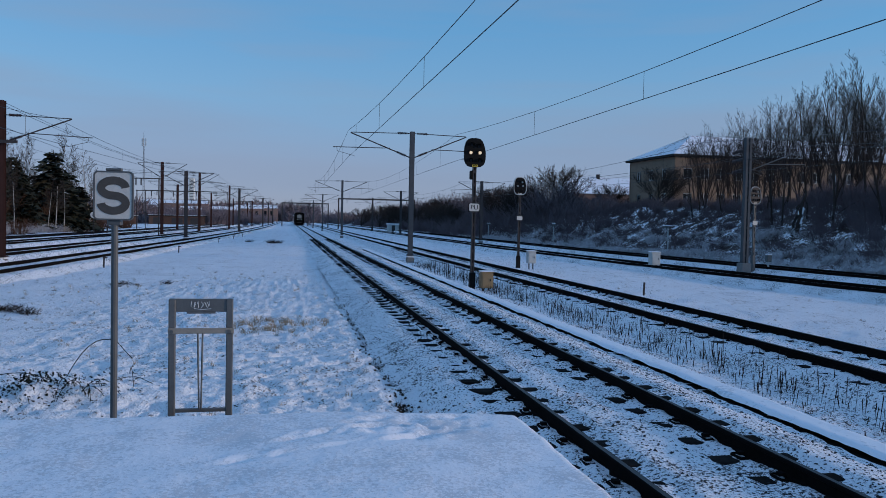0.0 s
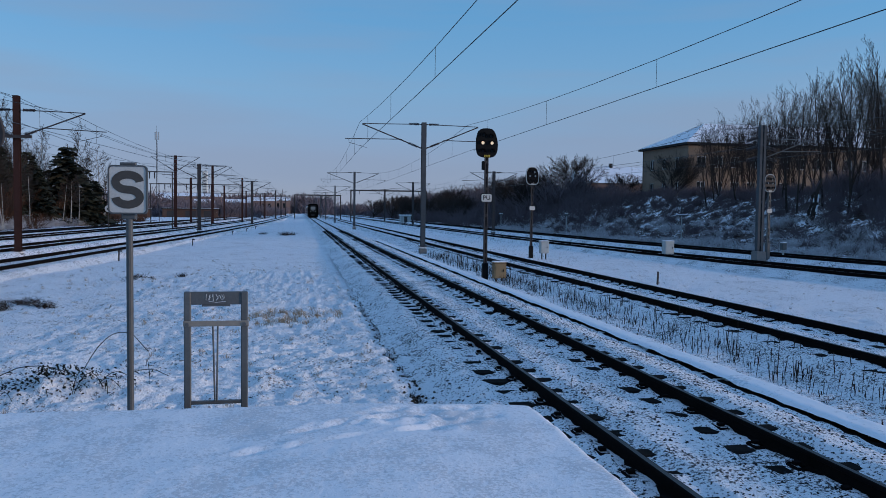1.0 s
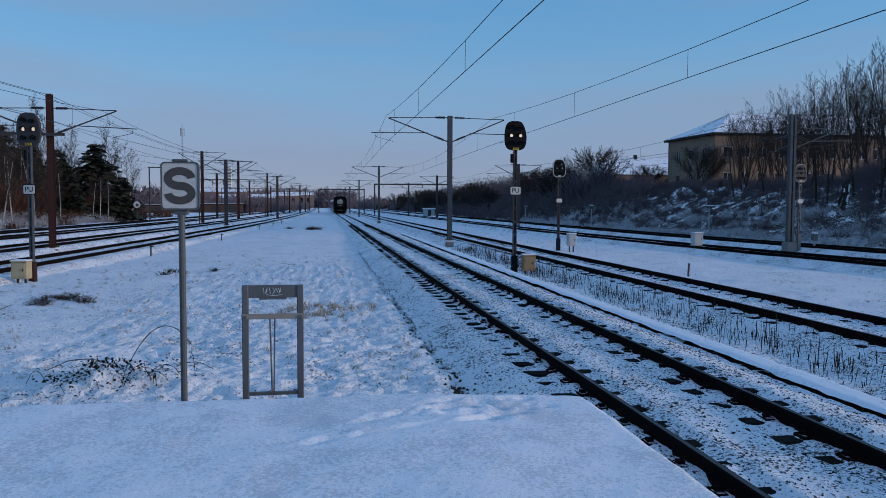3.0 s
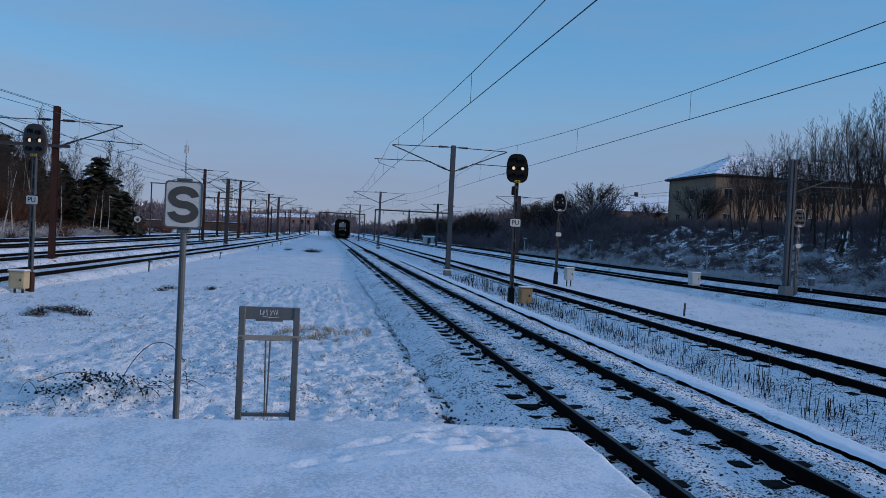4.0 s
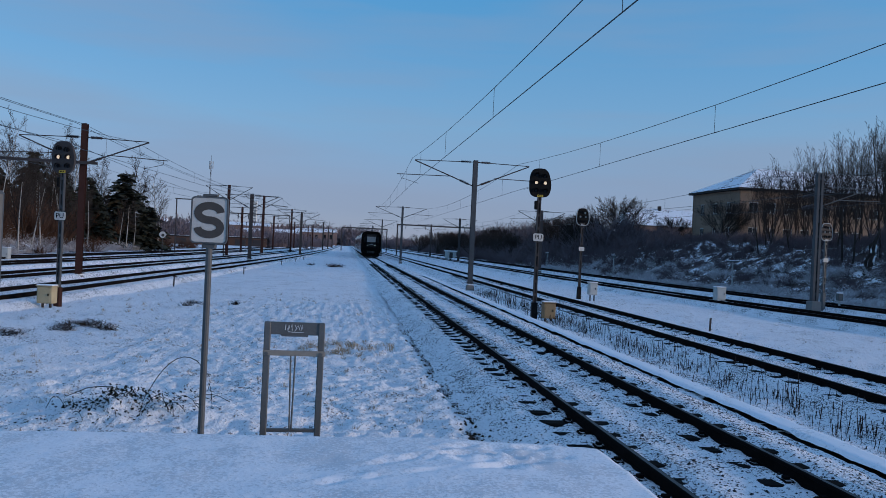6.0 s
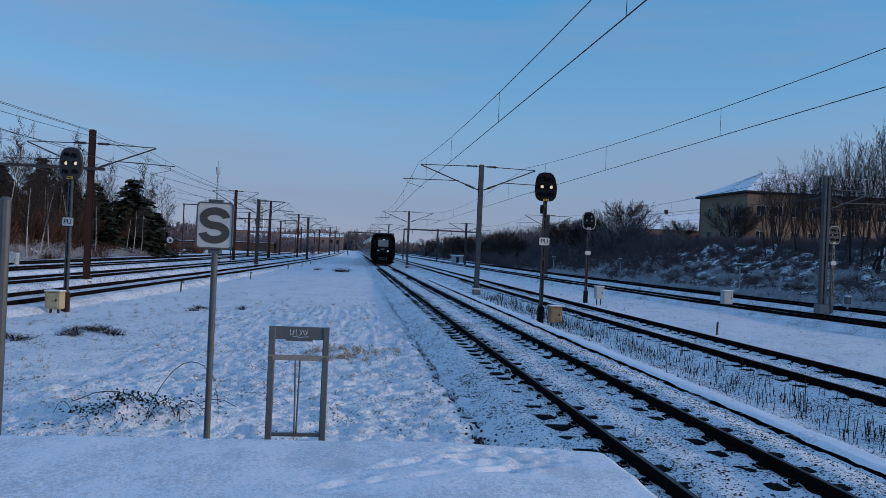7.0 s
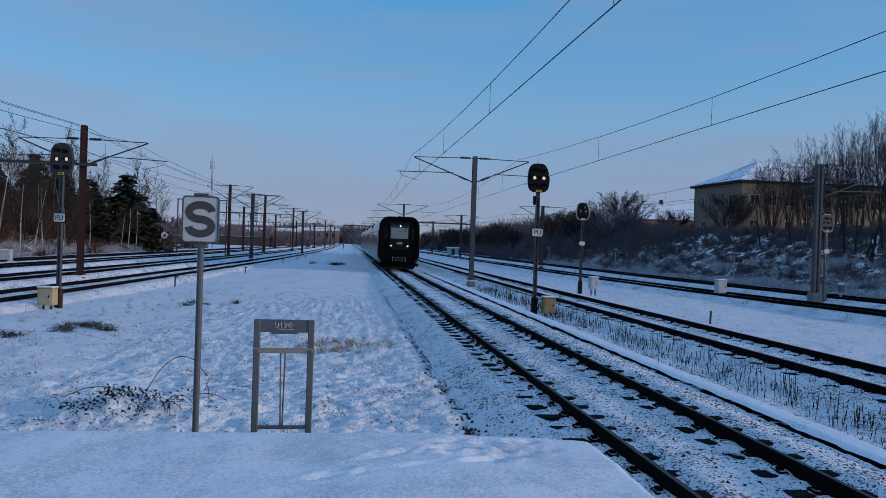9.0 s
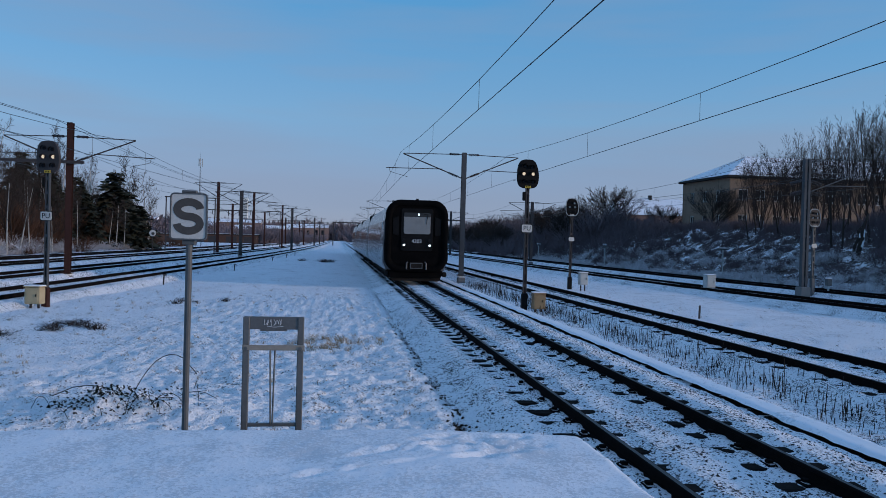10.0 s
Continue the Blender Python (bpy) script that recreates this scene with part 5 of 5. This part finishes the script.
part("limb", Geo().path([(0.3, -0.6, 0.0), (1.4, -0.8, 0.75), (2.5, -1.0, 1.2), (3.4, -1.3, 1.95), (4.1, -1.4, 2.3)], 0.035, 5), M["bark"], fallen)
part("limb", Geo().path([(-0.5, -0.2, -0.4), (-0.3, -0.1, 0.6), (0.05, -0.1, 1.2), (-0.05, -0.1, 1.7), (0.2, 0.0, 1.9)], 0.1, 6), M["bark"], fallen)
for a_, b_, r_ in (((0.28, -0.06, 0.5), (0.42, -0.02, 0.98), 0.085), ((0.47, 0.02, 1.25), (0.56, 0.08, 1.8), 0.07), ((-0.02, -0.22, 1.2), (-0.02, -0.2, 1.5), 0.05)):
    part("snow_ridge", Geo().tube(a_, b_, r_ * 1.15, r_ * 0.8, 7), M["cap"], fallen)

# ---- far distance ----
far = []
for _ in range(240):
    x, y = rng.uniform(-330, -24), rng.uniform(330, 640)
    if x > -40 and y < 420:
        continue
    h = rng.uniform(5, 9.5)
    far.append((rng.randrange(4), x, y, -0.5, rng.uniform(0, 6.3), h * 1.3, h))
for _ in range(120):
    x, y = rng.uniform(8, 120), rng.uniform(420, 700)
    h = rng.uniform(4, 8)
    far.append((rng.randrange(4), x, y, -0.5, rng.uniform(0, 6.3), h * 1.4, h))
for _ in range(260):
    x, y = rng.uniform(-150, -9), rng.uniform(310, 500)
    h = rng.uniform(2.0, 4.6)
    far.append((rng.randrange(4), x, y, -0.5, rng.uniform(0, 6.3), h * 1.5, h))
for _ in range(330):
    x, y = rng.uniform(-120, -15), rng.uniform(235, 330)
    h = rng.uniform(3.0, 6.8) * (1.2 if x < -45 else 0.8)
    far.append((rng.randrange(4), x, y, -0.5, rng.uniform(0, 6.3), h * 1.4, h))
for _ in range(300):
    x, y = rng.uniform(-170, 14), rng.uniform(560, 800)
    h = rng.uniform(8, 15)
    far.append((rng.randrange(4), x, y, -0.5, rng.uniform(0, 6.3), h * 1.5, h))
far_shrubs = [shrub(s, 46, 1.0, 0.8, 5, 0.03) for s in (71, 72, 73, 74)]
merged("far_woods", far_shrubs, far, M["hazed_wood"], "leafless woods along the horizon", "woods")
for x, y, w, h in ((-95, 420, 22, 6.0), (-66, 430, 14, 4.4), (-48, 410, 10, 5.4), (-36, 470, 16, 6.4), (-130, 480, 26, 8.0), (-70, 520, 40, 10.5), (-24, 500, 18, 8.0), (-62, 345, 18, 6.0), (-88, 360, 16, 7.5), (-18, 545, 22, 9.0)):
    fb = thing("far_building", "low far-off brick building with a snowy roof", "building", pose(x, y, -0.4), "far buildings")
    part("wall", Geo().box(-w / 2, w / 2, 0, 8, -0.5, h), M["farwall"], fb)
    part("roof", Geo().add([(-w / 2 - 0.4, -0.4, h), (w / 2 + 0.4, -0.4, h), (w / 2 + 0.4, 8.4, h), (-w / 2 - 0.4, 8.4, h), (-w / 2, 4, h + 2.2), (w / 2, 4, h + 2.2)], [(0, 1, 5, 4), (2, 3, 4, 5), (1, 2, 5), (3, 0, 4)]), M["roof"], fb)
    for k in range(int(w // 4)):
        part("window", Geo().box(-w / 2 + 1.2 + 4 * k, -w / 2 + 2.8 + 4 * k, -0.06, 0.0, h * 0.45, h * 0.8), M["darkglass"], fb)
for x, y, w, h in ((-50, 212, 22, 2.1), (-31, 232, 15, 2.4), (-80, 195, 18, 2.6)):
    sh = thing("goods_shed", "long low brown goods shed beside the yard tracks", "shed", pose(x, y, -0.4), "goods sheds")
    part("wall", Geo().box(-w / 2, w / 2, 0, 6, -0.5, h), M["shed"], sh)
    part("roof", Geo().box(-w / 2 - 0.3, w / 2 + 0.3, -0.4, 6.4, h, h + 0.22, 0.05), M["roofdark"], sh)
    part("roof_snow", Geo().box(-w / 2 - 0.2, w / 2 + 0.2, -0.3, 6.3, h + 0.21, h + 0.3, 0.05), M["cap"], sh)
    for k in range(int(w // 5)):
        part("door", Geo().box(-w / 2 + 1.2 + 5 * k, -w / 2 + 4.0 + 5 * k, -0.06, 0.0, -0.3, h * 0.8), M["mast_dark"], sh)
fb = thing("far_building", "long red-roofed building behind the bank under snow", "building", pose(62, 170, 4.5, 0, 0, -6), "far buildings")
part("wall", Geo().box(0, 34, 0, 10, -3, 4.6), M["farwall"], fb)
part("roof", Geo().add([(-0.5, -0.5, 4.6), (34.5, -0.5, 4.6), (34.5, 10.5, 4.6), (-0.5, 10.5, 4.6), (0, 5, 8.6), (34, 5, 8.6)], [(0, 1, 5, 4), (2, 3, 4, 5), (1, 2, 5), (3, 0, 4)]), M["roof"], fb)
for k in range(8):
    part("window", Geo().box(1.5 + 4 * k, 2.8 + 4 * k, -0.06, 0.0, 1.6, 3.2), M["darkglass"], fb)
for k in (8, 22):
    part("chimney", Geo().box(k, k + 0.7, 4.5, 5.2, 8, 9.3), M["roofdark"], fb)
tw = thing("far_tower", "pale slender tower block far beyond the yard", "tower", pose(-103.5, 900, 0))
part("tower_shaft", Geo().box(-2.6, 2.6, 0, 6, -1, 44, 0.3), M["tower"], tw)
for k in range(12):
    part("window_band", Geo().box(-2.0, 2.0, -0.08, 0.0, 4 + 3.2 * k, 5.4 + 3.2 * k), M["paleglass"], tw)
radio = thing("radio_mast", "thin lattice radio mast with aerials at the top", "radio mast", pose(-43, 250, 0))
g = Geo()
for k in range(3):
    a = 2 * math.pi * k / 3
    g.tube((0.4 * math.cos(a), 0.4 * math.sin(a), -0.4), (0.14 * math.cos(a), 0.14 * math.sin(a), 25), 0.04, 0.03, 4)
for k in range(24):
    z, q = k, 0.4 - 0.25 * k / 24
    for j in range(3):
        a, b = 2 * math.pi * j / 3, 2 * math.pi * (j + 1) / 3
        g.tube((q * math.cos(a), q * math.sin(a), z), (q * math.cos(b), q * math.sin(b), z + 1), 0.02, None, 3)
part("lattice", g, M["mast_dark"], radio)
for k in range(3):
    a = 2 * math.pi * k / 3 + 0.5
    part("aerial", Geo().box(0.6 * math.cos(a) - 0.12, 0.6 * math.cos(a) + 0.12, 0.6 * math.sin(a) - 0.1, 0.6 * math.sin(a) + 0.1, 22.8, 25.2, 0.03), M["grey_box"], radio)
part("whip", Geo().tube((0, 0, 24.5), (0, 0, 27), 0.05, 0.03, 5), M["mast_dark"], radio)


# ---- ground clutter ----
def stalks(seed, n, lean=0.25):
    rng = random.Random(seed)
    g = Geo()
    for _ in range(n):
        o = Vector((rng.gauss(0, 0.18), rng.gauss(0, 0.18), -0.05))
        h = rng.uniform(0.12, 0.42)
        tip = o + Vector((rng.uniform(-lean, lean) * h, rng.uniform(-lean, lean) * h, h))
        g.tube(o, tip, 0.004, 0.003, 3, False)
        if rng.random() < 0.7:
            g.tube(o.lerp(tip, 0.62), tip + Vector((0, 0, 0.02)), 0.008, 0.005, 4, False)
    return g


places = []
weeds = [stalks(s, 7) for s in (61, 62, 63)]
for _ in range(230):
    y = 6 + 34 * rng.random() ** 0.8
    x = rng.uniform(6.05, 7.3)
    h = rng.uniform(0.5, 1.3) if rng.random() < 0.93 else 1.9
    places.append((rng.randrange(3), x, y, -0.36, rng.uniform(0, 6.3), 1.0, h))
merged("dead_weeds", weeds, places, M["weed"], "dark dead weed stalks standing in snow between tracks", "weeds")


def tuft(seed, n, r=0.004, h=0.22):
    rng = random.Random(seed)
    g = Geo()
    for _ in range(n):
        a, l = rng.uniform(0, 6.3), rng.uniform(0.2, 1.0)
        o = Vector((rng.gauss(0, 0.06), rng.gauss(0, 0.06), -0.03))
        k = h * rng.uniform(0.5, 1.1)
        m_ = o + Vector((math.cos(a) * l * 0.3 * k, math.sin(a) * l * 0.3 * k, k * 0.7))
        t_ = m_ + Vector((math.cos(a) * l * 0.6 * k, math.sin(a) * l * 0.6 * k, k * 0.25))
        g.tube(o, m_, r, r * 0.8, 3, False).tube(m_, t_, r * 0.8, r * 0.3, 3, False)
    return g


tufts = [tuft(s, 16) for s in (81, 82, 83)]
places = []
for _ in range(420):
    y = 5.2 + 32 * rng.random() ** 1.4
    x = rng.uniform(-9, 1.0)
    h = rng.uniform(0.2, 0.5)
    places.append((rng.randrange(3), x, y, lie(x, y) - 0.01, rng.uniform(0, 6.3), h * 1.2, h))
for _ in range(90):
    x, y = rng.gauss(-0.75, 0.6), rng.gauss(16.0, 0.7)
    h = rng.uniform(0.4, 0.85)
    places.append((rng.randrange(3), x, y, lie(x, y) - 0.01, rng.uniform(0, 6.3), h * 1.2, h))
for _ in range(460):
    x, y = rng.uniform(9.8, 19), rng.uniform(12, 50)
    h = rng.uniform(0.10, 0.32)
    places.append((rng.randrange(3), x, y, lie(x, y) - 0.01, rng.uniform(0, 6.3), h * 1.2, h))
merged("grass_tufts", tufts, places, M["straw"], "dry yellow grass poking through the snow", "grass")
places = []
for _ in range(110):
    u = rng.random() ** 1.6
    x, y = 0.98 + rng.gauss(0, 0.12), 8.5 + 12 * u
    h = rng.uniform(0.15, 0.45)
    places.append((rng.randrange(3), x, y, -0.335, rng.uniform(0, 6.3), h * 1.4, h))
for _ in range(160):
    x, y, h = rng.uniform(6.0, 7.4), 7 + 24 * rng.random(), rng.uniform(0.15, 0.4)
    places.append((rng.randrange(3), x, y, lie(x, y), rng.uniform(0, 6.3), h * 1.4, h))
for _ in range(420):
    y = 5.4 + 34 * rng.random() ** 1.3
    x, h = rng.uniform(-9.5, 1.0), rng.uniform(0.06, 0.22)
    places.append((rng.randrange(3), x, y, lie(x, y) - 0.01, rng.uniform(0, 6.3), h * 1.8, h))
for _ in range(260):
    x, y, h = rng.uniform(9.9, 18.5), rng.uniform(13, 48), rng.uniform(0.06, 0.2)
    places.append((rng.randrange(3), x, y, lie(x, y) - 0.01, rng.uniform(0, 6.3), h * 1.8, h))
merged("dark_litter", tufts, places, M["weed"], "dark dead plant litter on the snow", "weeds")

heaps = []
for cx, cy, w, h, n in ((-6.8, 18.4, 0.5, 0.17, 8), (-8.3, 17.2, 0.45, 0.14, 5), (-2.2, 70.0, 0.9, 0.38, 4), (-5.6, 27.0, 0.45, 0.14, 4)):
    for _ in range(n):
        x, y = cx + rng.gauss(0, w * 0.9), cy + rng.gauss(0, w * 0.9)
        heaps.append((rng.randrange(4), x, y, lie(x, y) - 0.02, rng.uniform(0, 6.3), w * rng.uniform(0.8, 1.3), h * rng.uniform(0.6, 1.1)))
merged("brush_heaps", shrubs, heaps, M["weed"], "low dark tangles of dead twigs lying on the snow", "brush")

# bramble beside the sign post
bramble = thing("bramble", "snow-laden bramble with arching dark stems", "bush", pose(-3.1, 9.4, -0.24))
rb = random.Random(5)
for k in range(16):
    x0, y0 = rb.uniform(-1.0, 0.8), rb.uniform(-0.5, 0.5)
    a, span, top = rb.uniform(0, 6.3), rb.uniform(0.25, 0.75), rb.uniform(0.15, 0.5)
    if k == 0:
        x0, y0, a, span, top = -0.3, 1.4, 0.1, 0.85, 0.8
    elif k == 1:
        x0, y0, a, span, top = 0.1, 0.2, 3.0, 1.2, 0.42
    pts = [(x0 + math.cos(a) * span * u, y0 + math.sin(a) * span * u, top * 4 * u * (1 - u * 0.86) * (0.5 if u > 0.8 else 0.55) - 0.03) for u in np.linspace(0, 1, 10)]
    part("stem", Geo().path(pts, 0.0055 if k < 2 else 0.004, 4), M["bramble"], bramble)
def leaf_spray(seed, n=10):
    rng = random.Random(seed)
    g = Geo()
    for _ in range(n):
        o = Vector((rng.gauss(0, 0.09), rng.gauss(0, 0.09), rng.uniform(0.0, 0.12)))
        u = Vector((rng.uniform(-1, 1), rng.uniform(-1, 1), rng.uniform(-0.5, 0.5))).normalized() * rng.uniform(0.011, 0.030)
        v = u.orthogonal().normalized() * u.length * 0.6
        g.add([o - u, o + v, o + u, o - v], [(0, 1, 2, 3)])
    return g


sprays = [leaf_spray(s) for s in (85, 86, 87)]
places = []
for _ in range(58):
    x, y = rb.choice((-3.7, -3.3, -2.75)) + rb.gauss(0, 0.24), 9.25 + rb.gauss(0, 0.3)
    places.append((rb.randrange(3), x, y, lie(x, y), rb.uniform(0, 6.3), 1.0, rb.uniform(0.6, 1.4)))
for _ in range(60):
    x, y = rb.uniform(-5, 0.6), 6.5 + 6 * rb.random()
    places.append((rb.randrange(3), x, y, lie(x, y) - 0.02, rb.uniform(0, 6.3), 0.8, 0.6))
merged("bramble_leaves", sprays, places, M["bramble"], "dark bramble leaves half buried in snow", "bush")

# stones of the ballast
def pebble(seed):
    rng = random.Random(seed)
    vs = [Vector(v).normalized() * rng.uniform(0.7, 1.2) for v in ((1, 0, 0), (-1, 0, 0), (0, 1, 0), (0, -1, 0), (0, 0, 1), (0, 0, -1))]
    return Geo().add(vs, [(0, 2, 4), (2, 1, 4), (1, 3, 4), (3, 0, 4), (2, 0, 5), (1, 2, 5), (3, 1, 5), (0, 3, 5)])


places = []
for k, c, half, n, far_y in ((0, MAIN, 2.06, 14000, 24), (1, SECOND, 1.9, 4000, 26)):
    gen = np.random.default_rng(17 + k)
    X, Y = gen.uniform(-half + 0.04, half - 0.04, n), -1 + far_y * gen.random(n) ** 1.35
    Z = bed_height(k, X, Y, half)
    for x, y, z in zip(X.tolist(), Y.tolist(), Z.tolist()):
        if abs(abs(x) - 0.7525) < 0.09:
            continue
        r = rng.uniform(0.005, 0.014) if rng.random() < 0.95 else rng.uniform(0.014, 0.024)
        places.append((rng.randrange(3), c + x, y, z + r * 0.1, rng.uniform(0, 6.3), r * 1.2, r * 0.7))
merged("ballast_stones", [pebble(s) for s in (91, 92, 93)], places, M["stone"], "dark ballast stones showing through the snow", "ballast")

clods = []
for _ in range(260):
    y = 8.2 + 12 * rng.random() ** 2.0
    x = 1.02 - 0.20 * float(waves(np.array([[1.0]]), np.array([[y]]), 1.6, 15, 3)[0, 0]) + rng.gauss(0, 0.06)
    k = rng.uniform(0.006, 0.022)
    clods.append((rng.randrange(3), x, y, lie(x, y) + 0.008, rng.uniform(0, 6.3), k * 1.3, k))
merged("soil_clods", [pebble(s) for s in (94, 95, 96)], clods, M["soil"], "dark soil clods along the furrow by the ballast", "soil")

# ---- sleepers and fastenings, under the two nearest tracks ----
sl_mesh = Geo().box(-1.25, 1.25, -0.105, 0.105, -0.36, -0.148, 0.012).mesh("sleeper", M["sleeper"])
sl_mesh.name = "sleeper"
clip = Geo().box(-0.05, 0.05, -0.09, 0.09, -0.15, -0.115, 0.01).box(-0.03, 0.03, -0.03, 0.03, -0.115, -0.085)
for n, c, y1 in ((0, MAIN, 84), (1, SECOND, 60)):
    k = 0
    y = -3.0
    clips = []
    while y < y1:
        part("sleeper", sl_mesh, M["sleeper"], rail_tracks[n], at=pose(c + rng.uniform(-0.02, 0.02), y, rng.uniform(-0.004, 0.006), 0, 0, rng.uniform(-0.6, 0.6)))
        for x in (-0.7525 - 0.12, -0.7525 + 0.12, 0.7525 - 0.12, 0.7525 + 0.12):
            clips.append((0, c + x, y, -0.022 * n, 0.0, 1.0, 1.0))
        y += 0.62
    ob = merged("rail_fastenings", [clip], clips, M["rail"], "", "")
    ob.parent = rail_tracks[n]
    del ob["kind"]
    tagged(ob, "", "", "", "stuff")


# ---- what moves ----
def motions():
    rows = [(t, pose(MAIN, 35.8 + 20.4 * (10 - t), 0)) for t in (0, 1, 2, 3, 4, 5, 6, 7, 8, 9, 10)]
    walk(the_train, rows)


motions()
